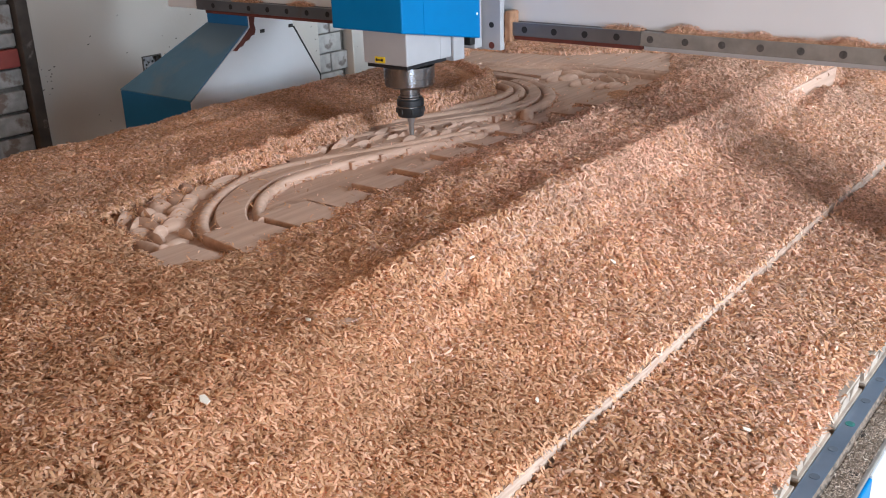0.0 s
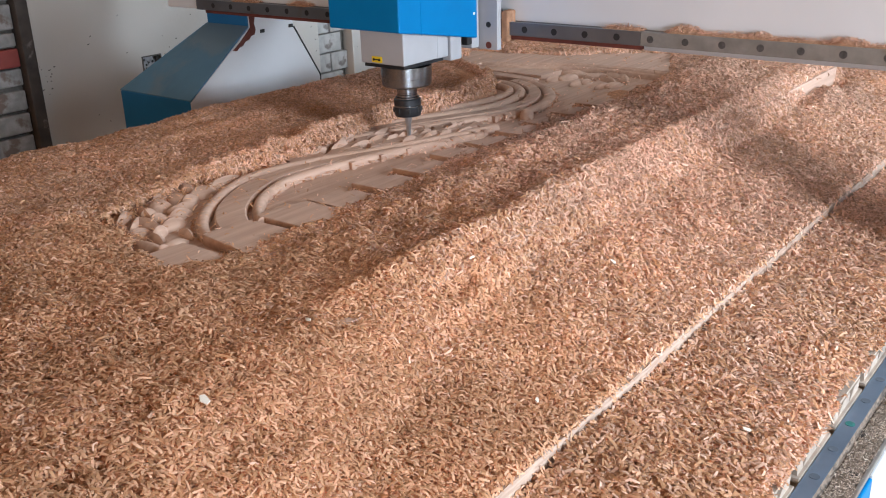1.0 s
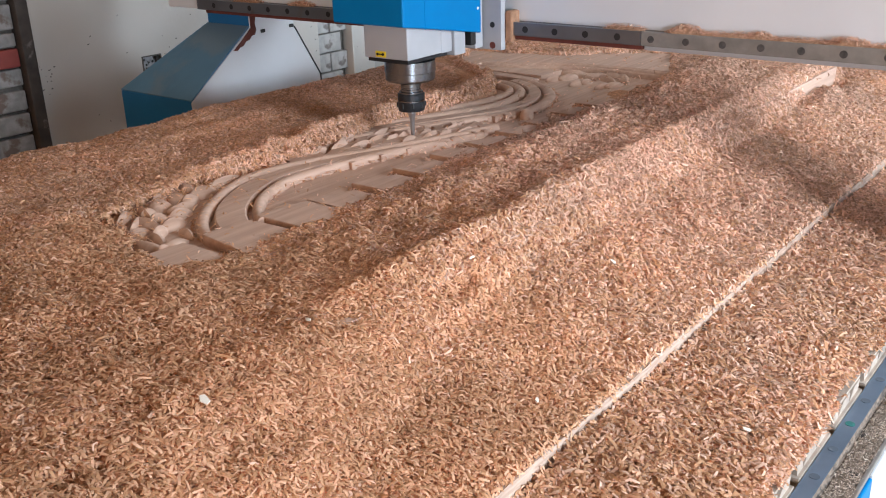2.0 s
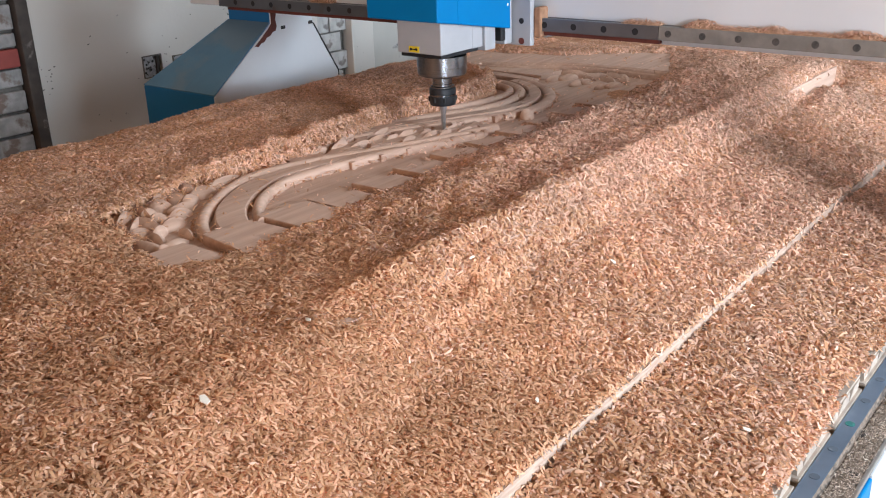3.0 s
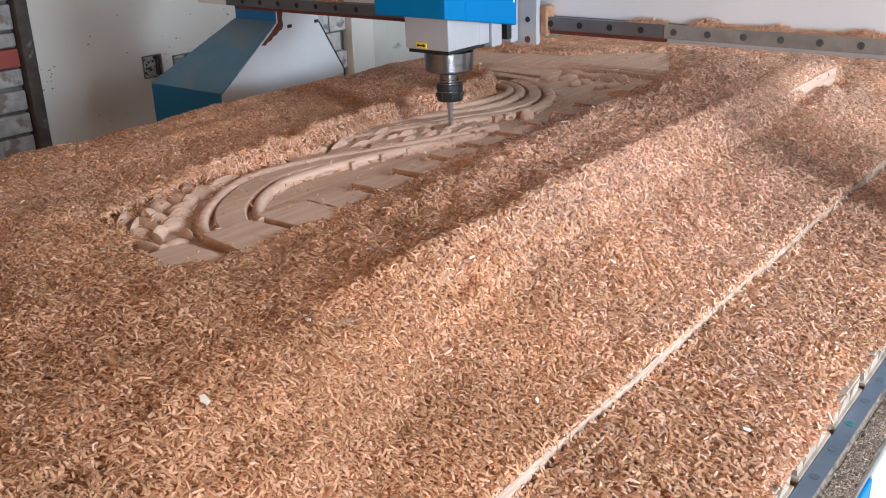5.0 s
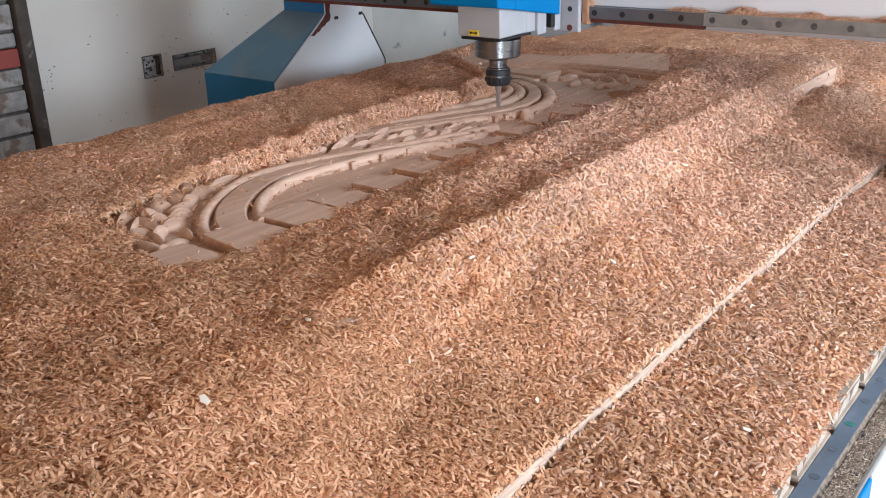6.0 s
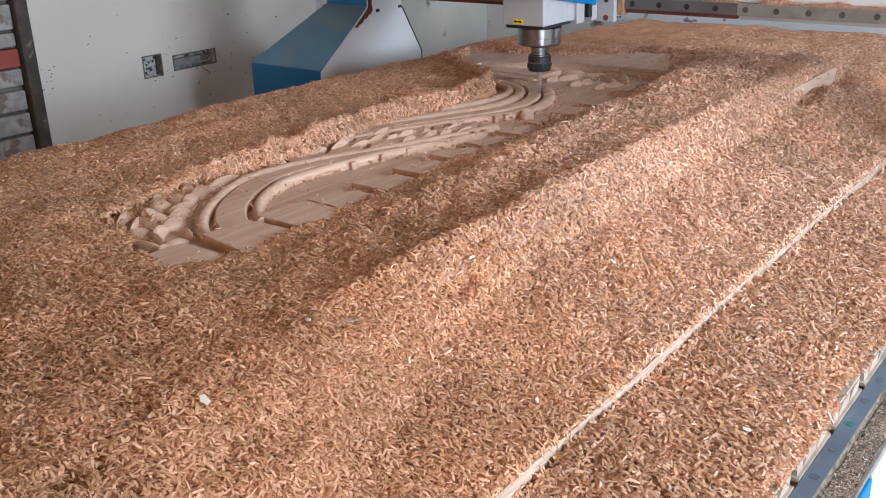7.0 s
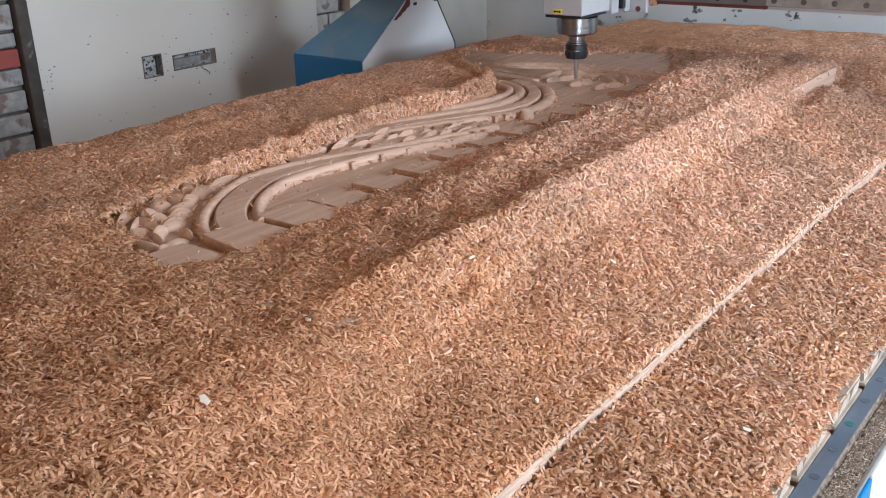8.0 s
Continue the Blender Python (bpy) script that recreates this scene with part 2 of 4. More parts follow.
for y0, y1, z0, z1 in ((-1.90, -0.60, 0.50, 1.50), (-0.60, 0.77, 0.0, 0.0), (0.77, 1.47, 1.12, 2.42), (1.47, 2.07, 0.0, 0.0), (2.07, 2.97, 1.06, 2.14)):
    if z1 > z0:
        box(EAST, EAST + 0.25, y0, y1, 0, z0, bm=east), box(EAST, EAST + 0.25, y0, y1, z1, HIGH, bm=east)
    else:
        box(EAST, EAST + 0.25, y0, y1, 0, HIGH, bm=east)
box(EAST, EAST + 0.25, 2.97, NORTH, 0, HIGH, bm=east)
structure("wall_east", east, WARM_WALL, "unseen ochre wall, coloured to warm the bounced light, with three openings", "wall")
structure("ground", box(-60, 60, -60, 60, -0.3, -0.14), EARTH, "bare earth yard outside the workshop", "ground")

# the long wall beside the machine: brickwork, a tarred post, plaster, open brickwork, a jamb, rough cement
structure("wall_west", box(WEST - 0.3, WEST - 0.03, SOUTH, NORTH, 0, HIGH), MORTAR, "dark mortar bed of the old brick wall", "wall")
field_bm = bmesh.new()
cut_y, cut_z = (1.275, 1.587, 1.652, 1.690, 1.846, 2.285), (0.0, 0.806, 0.812, 0.857, 0.869, HIGH)
knots = {(i, j): field_bm.verts.new((WEST, cut_y[i], cut_z[j])) for i in range(6) for j in range(6)}
for i in range(5):
    for j in range(5):
        if not ((i == 1 and 1 <= j <= 3) or (i == 3 and j == 2)):
            field_bm.faces.new((knots[i, j], knots[i + 1, j], knots[i + 1, j + 1], knots[i, j + 1]))
behind = bmesh.ops.extrude_face_region(field_bm, geom=field_bm.faces[:])["geom"]
bmesh.ops.translate(field_bm, verts=[v for v in behind if isinstance(v, bmesh.types.BMVert)], vec=(-0.029, 0, 0))
bmesh.ops.recalc_face_normals(field_bm, faces=field_bm.faces[:])
structure("wall_west_plaster", field_bm, PLASTER, "white plaster field on the long wall", "wall")
structure("wall_west_cement", box(WEST - 0.029, WEST - 0.004, 2.54, NORTH - 0.001, 0, HIGH), PLASTER_GREY, "rough grey cement on the long wall", "wall")
structure("jamb", box(WEST - 0.029, WEST + 0.02, 2.43, 2.54, 0, HIGH, 0.004), PLASTER, "whitewashed upright jamb on the long wall", "trim")
structure("post", box(WEST - 0.029, WEST + 0.012, 1.240, 1.274, 0, HIGH, 0.004), TIMBER_DARK, "dark tarred timber post beside the plaster", "trim")

# ---------------------------------------------------------------- the machine bed
BED_TOP, RAIL_Z = 0.755, 0.736
bed = thing("router_table", (-0.9, 1.6, 0.0), "blue steel router table with a slatted bed", "machine table")
for x0, x1 in ((-0.222, -0.1735), (-1.70, -1.633)):
    part("side_beam", box(x0, x1, 0.05, 3.22, 0.60, 0.7135, 0.003), BLUE, bed)
for y0, y1 in ((0.05, 0.13), (3.12, 3.2)):
    part("cross_beam", box(-1.632, -0.223, y0, y1, 0.60, 0.712, 0.003), BLUE, bed)
for x0, x1 in ((-0.27, -0.1735), (-1.69, -1.6)):
    for y in (0.80, 2.9):
        part("leg", box(x0, x1, y, y + 0.13, 0.0, 0.598, 0.004), BLUE, bed)
part("corner_plate", box(-0.1725, -0.1655, 0.10, 0.912, 0.45, 0.7155, 0.002), BLUE, bed)
part("rack_ledge", box(-0.1965, -0.1735, 0.06, 3.21, 0.7165, 0.722, 0.001), GRIMY_STEEL, bed, "dark steel ledge littered with dust")
part("ledge_lip", box(-0.1733, -0.1685, 0.06, 3.21, 0.7165, 0.7225, 0.001), RAIL_PALE, bed, "worn grey steel lip of the ledge")
# white panel added to give the overexposed brightness beyond the blue leg
part("bright_panel", box(-0.1725, -0.1655, 0.916, 2.895, 0.12, 0.7155, 0.002), WHITE, bed, "white panel added for the overexposed floor beyond")
for i in range(27):
    # a hollow extrusion: top skin, bottom flange, and ribs that leave cut-cornered chambers
    y = 0.0135 + i * 0.1165
    slat = box(-1.63, -0.2215, y, y + 0.1085, 0.7515, BED_TOP, 0.0008)
    box(-1.63, -0.2172, y + 0.003, y + 0.1055, 0.7335, 0.7385, bm=slat)
    for c in ([(0.008, 0.0), (0.026, 0.0), (0.022, 1.0), (0.004, 1.0)], [(0.026, 0.0), (0.040, 0.0), (0.040, 1.0)], [(0.0402, 0.0), (0.066, 0.0), (0.066, 1.0), (0.0402, 1.0)], [(0.0662, 0.0), (0.084, 0.0), (0.084, 1.0)], [(0.0842, 0.0), (0.1005, 0.0), (0.1045, 1.0), (0.0842, 1.0)]):
        prism([(y + u, 0.7383 + v * 0.0134) for u, v in c], "x", -1.62, -0.2205, bm=slat)
    part("slat", slat, EXTRUSION, bed)


def linear_rail(at, length, label, bolts, group):
    """A guide rail along y with its bolt holes, waist and chamfered head; at is its near end, middle, top."""
    x, y, z = at
    near_edge = x > -1
    ob = thing("linear_rail", (x, y, z - 0.022), label, "rail", group)
    sec = [(-0.0098, -0.022), (0.0098, -0.022), (0.0098, -0.015), (0.0078, -0.012), (0.0078, -0.008), (0.0100, -0.005), (0.0092, 0.0), (-0.0092, 0.0), (-0.0100, -0.005), (-0.0078, -0.008), (-0.0078, -0.012), (-0.0098, -0.015)]
    bar = part("bar", prism([(x + a, z + b) for a, b in sec], "y", y, y + length), RAILTOP, ob)
    bar.data.materials.append(GRIMY_STEEL)
    for f in bar.data.polygons:
        f.material_index = int(abs(f.normal.x) > 0.3)
    for i in range(bolts):
        part("bolt_hole", disc((x, y + 0.0295 + 0.06 * i, z + 0.0006), "z", 0.0052, 0.0005, 14), GREEN_CAP if near_edge and i == 14 else CAP, ob, "green plastic cap" if near_edge and i == 14 else "")
    return ob


linear_rail((-0.2070, 0.10, RAIL_Z), 3.06, "steel guide rail along the bed edge, tinted blue-grey for reflected sky", 51, "bed rails")
linear_rail((-1.666, 0.10, RAIL_Z), 3.06, "steel guide rail along the far bed edge", 51, "bed rails")

# ---------------------------------------------------------------- boards on the bed
spoil_bm = box(-1.53, -0.396, 0.12, 3.18, BED_TOP + 0.001, 0.801)
bmesh.ops.subdivide_edges(spoil_bm, edges=[e for e in spoil_bm.edges if abs(e.verts[0].co.y - e.verts[1].co.y) > 1 and e.verts[0].co.x > -1], cuts=420)
for v in spoil_bm.verts:
    if v.co.x > -1:
        v.co.x += 0.0016 * noise.noise((v.co.y * 9, v.co.z * 30, 0)) + 0.0016 * noise.noise((v.co.y * 60, v.co.z * 90, 3))
        v.co.z += 0.0016 * noise.noise((v.co.y * 40, v.co.z, 7)) * (v.co.z > 0.79)
tagged(part("spoil_board", spoil_bm, PLY), "pale plywood spoil board lying on the bed", "board")
tagged(part("backing_board", box(-1.50, -0.625, 0.33, 2.17, 0.802, 0.846), BOARD), "rough wooden backing board under the carved panel", "board")

TOP, FLOOR = 0.8895, 0.8755
panel = thing("carved_door_panel", (-1.06, 1.25, 0.847), "light brown wooden door panel with half-carved scrolls and leaves", "door panel")
part("slab", box(-1.50, -0.610, 0.256, 2.222, 0.847, FLOOR), CARVED, panel)
part("margin", box(-0.7900, -0.6100, 0.3360, 2.2215, FLOOR + 0.0001, TOP, 0.0005), CARVED, panel)
part("margin", box(-1.4995, -1.3445, 0.2565, 2.2045, FLOOR - 0.001, TOP, 0.002), CARVED, panel)
part("margin", box(-1.344, -0.7905, 0.2565, 0.60, FLOOR - 0.001, TOP, 0.002), CARVED, panel)
part("margin", prism([(-1.344, 1.890), (-1.278, 1.914), (-1.209, 1.956), (-1.135, 1.980), (-1.04, 1.990), (-0.7905, 1.987), (-0.7905, 2.2045), (-1.344, 2.2045)], "z", FLOOR - 0.001, TOP - 0.0003, 0.002), CARVED, panel)
for i in range(9):
    y = 0.884 + 0.0935 * i
    part("tooth", prism([(-0.9425, y), (-0.7905, y), (-0.7905, y + 0.07), (-0.913, y + 0.07)], "z", FLOOR - 0.001, TOP - (0.0020 if i < 4 else 0.0032 if i < 6 else 0.0065), 0.0012), CARVED, panel)
for pts in ([(-0.948, 0.703), (-0.941, 0.776), (-0.7905, 0.786), (-0.7905, 0.682)], [(-0.949, 0.794), (-0.934, 0.877), (-0.7905, 0.872), (-0.7905, 0.793)], [(-0.95, 0.6025), (-0.944, 0.671), (-0.7905, 0.674), (-0.7905, 0.6025)]):
    part("corner_block", prism(pts, "z", FLOOR - 0.001, TOP, 0.0015), CARVED, panel)


def bead_profile(w, h, base=FLOOR - 0.001):
    return [(-w / 2, base), *[(-w / 2 * math.cos(math.pi * i / 8), base + h * (0.35 + 0.65 * math.sin(math.pi * i / 8))) for i in range(9)], (w / 2, base)]


def band_profile(w, h, base=FLOOR - 0.001):
    return [(-w / 2, base), (-w / 2, base + h * 0.75), (-w / 2 + 0.0025, base + h), (0.0, base + h * 1.06), (w / 2 - 0.0025, base + h), (w / 2, base + h * 0.75), (w / 2, base)]


NEAR_OUTER = [(-0.950, 0.714), (-0.972, 0.724), (-1.006, 0.750), (-1.038, 0.786), (-1.065, 0.828), (-1.088, 0.872), (-1.102, 0.910), (-1.104, 0.950), (-1.094, 1.010), (-1.072, 1.075), (-1.040, 1.15), (-0.995, 1.270), (-0.962, 1.385)]
NEAR_BAND = [(-0.925, 0.748), (-0.952, 0.759), (-0.978, 0.776), (-1.004, 0.799), (-1.025, 0.825), (-1.045, 0.857), (-1.061, 0.892), (-1.073, 0.945), (-1.067, 1.005), (-1.054, 1.058), (-1.032, 1.115), (-1.008, 1.170)]
NEAR_INNER = [(-0.932, 0.791), (-0.963, 0.811), (-0.991, 0.838), (-1.012, 0.866), (-1.031, 0.905), (-1.043, 0.950), (-1.041, 1.003), (-1.032, 1.055), (-1.020, 1.115), (-1.002, 1.175), (-0.975, 1.245), (-0.950, 1.325)]
FAR_OUTER = [(-1.178, 1.060), (-1.144, 1.155), (-1.114, 1.240), (-1.072, 1.335), (-1.022, 1.432), (-0.985, 1.520), (-0.993, 1.600), (-1.022, 1.665), (-1.060, 1.714), (-1.110, 1.748), (-1.16, 1.775)]
FAR_BAND = [(-1.195, 1.080), (-1.156, 1.200), (-1.122, 1.290), (-1.078, 1.390), (-1.037, 1.480), (-1.022, 1.560), (-1.038, 1.628), (-1.072, 1.685), (-1.112, 1.722), (-1.165, 1.748)]
FAR_INNER = [(-1.200, 1.200), (-1.148, 1.320), (-1.106, 1.420), (-1.070, 1.510), (-1.066, 1.575), (-1.077, 1.630), (-1.100, 1.674), (-1.138, 1.708), (-1.19, 1.728)]
FAR_LAST = [(-1.205, 1.310), (-1.150, 1.430), (-1.118, 1.520), (-1.105, 1.590), (-1.111, 1.645), (-1.136, 1.684), (-1.18, 1.705)]
for path, prof, wide in ((NEAR_OUTER, bead_profile(0.020, 0.0150), (0.9, 0.95, 1.1, 1.1, 1.0, 1.0)), (NEAR_BAND, band_profile(0.042, 0.0125), (1.05, 1.05, 1.0, 0.9, 0.7, 0.55, 0.5, 0.5)), (NEAR_INNER, bead_profile(0.0185, 0.0150), (0.75, 0.95, 1.0, 1.1, 1.0, 0.9)),
                         (FAR_OUTER, bead_profile(0.0255, 0.0145), (0.8, 1, 1, 1)), (FAR_BAND, band_profile(0.0285, 0.0125), (0.8, 1, 1, 0.9)), (FAR_INNER, bead_profile(0.025, 0.014), (0.8, 1, 0.95)), (FAR_LAST, bead_profile(0.020, 0.013), (0.8, 1)),
                         ([(-1.357, 1.878), (-1.278, 1.902), (-1.209, 1.944), (-1.135, 1.968), (-1.04, 1.979), (-0.90, 1.975)], bead_profile(0.013, 0.0155), (1, 1)), ([(-1.357, 1.860), (-1.262, 1.880), (-1.196, 1.923), (-1.125, 1.950), (-1.04, 1.958), (-0.90, 1.946)], bead_profile(0.011, 0.0135), (1, 1)),
                         ([(-1.34, 1.80), (-1.345, 1.87)], bead_profile(0.02, 0.010), (1, 1))):
    part("moulding", sweep(path, prof, wide), CARVED, panel, smooth=True)
part("corner_block", prism([(-1.335, 1.829), (-1.20, 1.824), (-1.142, 1.825), (-1.137, 1.908), (-1.22, 1.880), (-1.335, 1.852)], "z", FLOOR - 0.001, TOP - 0.0035, 0.0015), CARVED, panel)
part("corner_block", prism([(-1.30, 1.794), (-1.205, 1.780), (-1.141, 1.771), (-1.128, 1.796), (-1.175, 1.808), (-1.30, 1.819)], "z", FLOOR - 0.001, TOP - 0.0045, 0.0015), CARVED, panel)


# the deep pockets beside the leaves between the two scrolls
POCKETS = [(-1.107, 1.092), (-1.118, 1.165), (-1.122, 1.121), (-1.073, 1.155), (-1.101, 1.204), (-1.089, 1.235), (-1.054, 1.304), (-1.038, 1.339), (-1.017, 1.298), (-1.023, 1.365), (-1.004, 1.317), (-0.984, 1.355), (-1.024, 1.388), (-1.008, 1.408)]


def pocket(x, y, wide):
    """Whether a place lies in a pocket, longer along the scroll than across."""
    return min(((x - u) * 0.9 + (y - v) * 0.43) ** 2 / 0.5 + ((x - u) * -0.43 + (y - v) * 0.9) ** 2 / 1.6 for u, v in POCKETS) < wide ** 2


def leaf(x, y, turn, length, width, height):
    """A plump pointed lobe, its tip towards turn (degrees), with a crease along one side."""
    bm = bmesh.new()
    c, s = math.cos(radians(turn)), math.sin(radians(turn))
    rows = []
    lean = random.uniform(-0.35, 0.35)
    width, length = width * 1.12, length * 1.2
    for i in range(17):
        t = i / 16
        w = width / 2 * max(math.sin(math.pi * t ** 0.8), 0.0) ** 0.85 + 0.0008
        u = (t - 0.5) * length
        row = []
        for j in range(9):
            q = -1 + j / 4
            v = w * q + 0.13 * width * math.sin(2.8 * t)
            side = (q - lean) / (1 - lean) if q > lean else (lean - q) / (1 + lean)
            dome = (1 - 0.75 * side ** 1.25) * (1 - 0.6 * abs(2 * t - 0.9) ** 2.4)
            h = FLOOR - 0.001 + (height * max(dome, 0.2) if abs(q) < 1 else 0.0)
            px, py = x + u * c - v * s, y + u * s + v * c
            row.append(bm.verts.new((px, py, FLOOR - 0.001 if pocket(px, py, 0.0130) else h)))
        rows.append(row)
    for a, b in zip(rows, rows[1:]):
        for j in range(8):
            bm.faces.new((a[j], a[j + 1], b[j + 1], b[j]))
    bm.faces.new(rows[0]), bm.faces.new(rows[-1][::-1])
    bmesh.ops.recalc_face_normals(bm, faces=bm.faces[:])
    return bm


NUBS = [(-1.026, 1.063), (-1.015, 1.122), (-1.003, 1.175), (-0.993, 1.229), (-0.983, 1.274), (-0.972, 1.322), (-0.968, 1.345), (-1.01, 1.44), (-1.0, 1.462), (-0.985, 1.498)]
for x, y in NUBS:
    x, w = x + 0.0075, random.uniform(0.0038, 0.0050)
    turn = radians(random.uniform(60, 85))
    u, v = w * math.cos(turn), w * math.sin(turn)
    part("nub", prism([(x - u - v, y - v + u), (x + u - v, y + v + u), (x + u + v, y + v - u), (x - u + v, y - v - u)], "z", FLOOR - 0.001, FLOOR + random.uniform(0.0105, 0.0130), 0.0008), CARVED, panel)
LEAVES = [(-1.106, 0.691, -50, 0.059, 0.018), (-1.075, 0.693, 129, 0.055, 0.013), (-1.060, 0.699, -4, 0.057, 0.025), (-1.041, 0.673, 69, 0.031, 0.034), (-0.984, 0.647, -3, 0.057, 0.025), (-1.001, 0.671, -15, 0.045, 0.018), (-0.953, 0.650, 82, 0.018, 0.022),
          (-0.967, 0.675, 95, 0.039, 0.033), (-1.021, 0.692, 97, 0.024, 0.021), (-1.031, 0.722, 102, 0.044, 0.034), (-1.063, 0.724, 81, 0.024, 0.033), (-1.109, 0.757, 43, 0.032, 0.050), (-1.096, 0.730, 79, 0.022, 0.029), (-1.081, 0.776, 83, 0.043, 0.040),
          (-1.057, 0.754, 87, 0.034, 0.024), (-1.115, 0.791, 2, 0.036, 0.027), (-1.142, 0.792, 103, 0.046, 0.026), (-1.147, 0.831, -12, 0.049, 0.028), (-1.112, 0.840, 97, 0.049, 0.039), (-1.097, 0.803, 86, 0.025, 0.029), (-1.104, 0.725, -13, 0.047, 0.012),
          (-1.120, 0.887, 95, 0.072, 0.021), (-0.988, 0.708, -11, 0.031, 0.014), (-1.111, 1.091, 85, 0.052, 0.026), (-1.111, 1.137, 96, 0.058, 0.024), (-1.131, 1.176, 89, 0.051, 0.024), (-1.085, 1.161, 81, 0.053, 0.028), (-1.086, 1.206, 92, 0.063, 0.027),
          (-1.107, 1.247, 86, 0.055, 0.024), (-1.060, 1.255, 86, 0.051, 0.026), (-1.034, 1.228, 94, 0.046, 0.022), (-1.045, 1.290, 95, 0.055, 0.022), (-1.023, 1.279, 84, 0.056, 0.026), (-1.001, 1.295, 89, 0.045, 0.020), (-1.028, 1.346, 89, 0.056, 0.022),
          (-0.986, 1.335, 85, 0.071, 0.024), (-1.066, 1.222, 87, 0.038, 0.018), (-0.997, 1.530, 102, 0.046, 0.021), (-0.977, 1.522, 99, 0.044, 0.022), (-0.965, 1.493, 53, 0.025, 0.028),
          (-1.114, 1.835, 84, 0.062, 0.036), (-1.090, 1.862, 60, 0.066, 0.034), (-1.110, 1.915, 20, 0.070, 0.026), (-1.042, 1.812, 80, 0.052, 0.040), (-1.032, 1.838, 75, 0.046, 0.036), (-1.083, 1.885, 15, 0.074, 0.030), (-1.046, 1.912, 50, 0.080, 0.034),
          (-1.050, 1.880, -20, 0.055, 0.028), (-1.006, 1.884, -35, 0.085, 0.036), (-1.012, 1.926, -15, 0.066, 0.028), (-0.984, 1.915, -50, 0.078, 0.032), (-0.964, 1.838, 70, 0.066, 0.032), (-0.980, 1.815, 80, 0.062, 0.030), (-0.963, 1.880, -40, 0.056, 0.030)]
for x, y, turn, length, width in LEAVES:
    length, width = (length * 0.74, width * 0.76) if y > 1.7 else (length, width)
    part("leaf", leaf(x, y, turn, length, width * random.uniform(0.85, 1.05), random.uniform(0.0125, 0.016) * (1.28 if 1.0 < y < 1.5 else 0.85 if y > 1.7 else 1.0)), CARVED, panel, smooth=True)


# the raised ground between the two scrolls, with the pockets that the cutter has left beside the leaves
way = spline([(-1.135, 1.02), (-1.118, 1.09), (-1.098, 1.16), (-1.066, 1.24), (-1.030, 1.31), (-0.995, 1.385)], 0.004)
ground_bm = bmesh.new()
knots = {}
for i, q in enumerate(way):
    d = (way[min(i + 1, len(way) - 1)] - way[max(i - 1, 0)]).normalized()
    for j in range(19):
        o = (j - 9) * 0.0040
        knots[i, j] = ground_bm.verts.new((q.x + d.y * o, q.y - d.x * o, FLOOR + 0.0098 + 0.0005 * noise.noise((i * 0.4, j * 0.5, 2))))
for i in range(len(way) - 1):
    for j in range(18):
        mid_cell = (knots[i, j].co + knots[i + 1, j + 1].co) / 2
        if not pocket(mid_cell.x, mid_cell.y, 0.0130):
            ground_bm.faces.new((knots[i, j], knots[i, j + 1], knots[i + 1, j + 1], knots[i + 1, j]))
bmesh.ops.delete(ground_bm, geom=[v for v in ground_bm.verts if not v.link_faces], context="VERTS")
sunk = bmesh.ops.extrude_face_region(ground_bm, geom=ground_bm.faces[:])["geom"]
bmesh.ops.translate(ground_bm, verts=[v for v in sunk if isinstance(v, bmesh.types.BMVert)], vec=(0, 0, -0.0102))
bmesh.ops.recalc_face_normals(ground_bm, faces=ground_bm.faces[:])
part("scroll_ground", ground_bm, CARVED, panel)

# ---------------------------------------------------------------- the shavings
rng = np.random.default_rng(7)


def wave(x, y, size, seed):
    """Smooth random hills of about that size, from -1 to 1."""
    g = np.random.default_rng(seed).uniform(-1, 1, (96, 96))
    u, v = (x / size + 31.7) % 95, (y / size + 17.3) % 95
    i, j = np.floor(u).astype(int), np.floor(v).astype(int)
    a, b = u - i, v - j
    a, b = a * a * (3 - 2 * a), b * b * (3 - 2 * b)
    i2, j2 = (i + 1) % 96, (j + 1) % 96
    return (g[i, j] * (1 - a) + g[i2, j] * a) * (1 - b) + (g[i, j2] * (1 - a) + g[i2, j2] * a) * b


def step(x, a, b):
    t = np.clip((x - a) / (b - a), 0, 1)
    return t * t * (3 - 2 * t)


def bare_left(y):
    return np.interp(y, [0.56, 0.66, 0.72, 0.83, 0.90, 0.98, 1.08, 1.21, 1.32, 1.44, 1.56, 1.65, 1.70, 1.75, 1.80, 1.88, 2.06], [-1.045, -1.105, -1.130, -1.148, -1.130, -1.117, -1.115, -1.133, -1.144, -1.128, -1.121, -1.136, -1.19, -1.27, -1.34, -1.42, -1.48])


def bare_right(y):
    return np.interp(y, [0.58, 0.62, 0.67, 0.77, 0.84, 0.875, 0.925, 1.06, 1.14, 1.19, 1.24, 1.31, 1.37, 1.46, 1.55, 1.62, 1.73, 1.84, 2.0, 2.15, 2.25], [-0.93, -0.900, -0.866, -0.853, -0.851, -0.878, -0.868, -0.870, -0.888, -0.891, -0.888, -0.879, -0.867, -0.884, -0.853, -0.861, -0.876, -0.885, -0.904, -0.975, -1.02])


def bare_end(x):
    return np.interp(x, [-1.5, -1.36, -1.22, -1.11, -1.0], [2.0, 2.02, 2.055, 2.15, 2.21])


def bare(x, y):
    """How far inside the swept, carved field a place lies: positive inside."""
    rag = 0.010 * wave(x, y, 0.03, 3) + 0.006 * wave(x, y, 0.011, 4)
    return np.minimum(np.minimum(x - bare_left(y), bare_right(y) - x), np.minimum(y - np.interp(x, [-1.15, -1.05, -0.95, -0.88], [0.690, 0.646, 0.616, 0.614]), bare_end(x) - y)) + rag


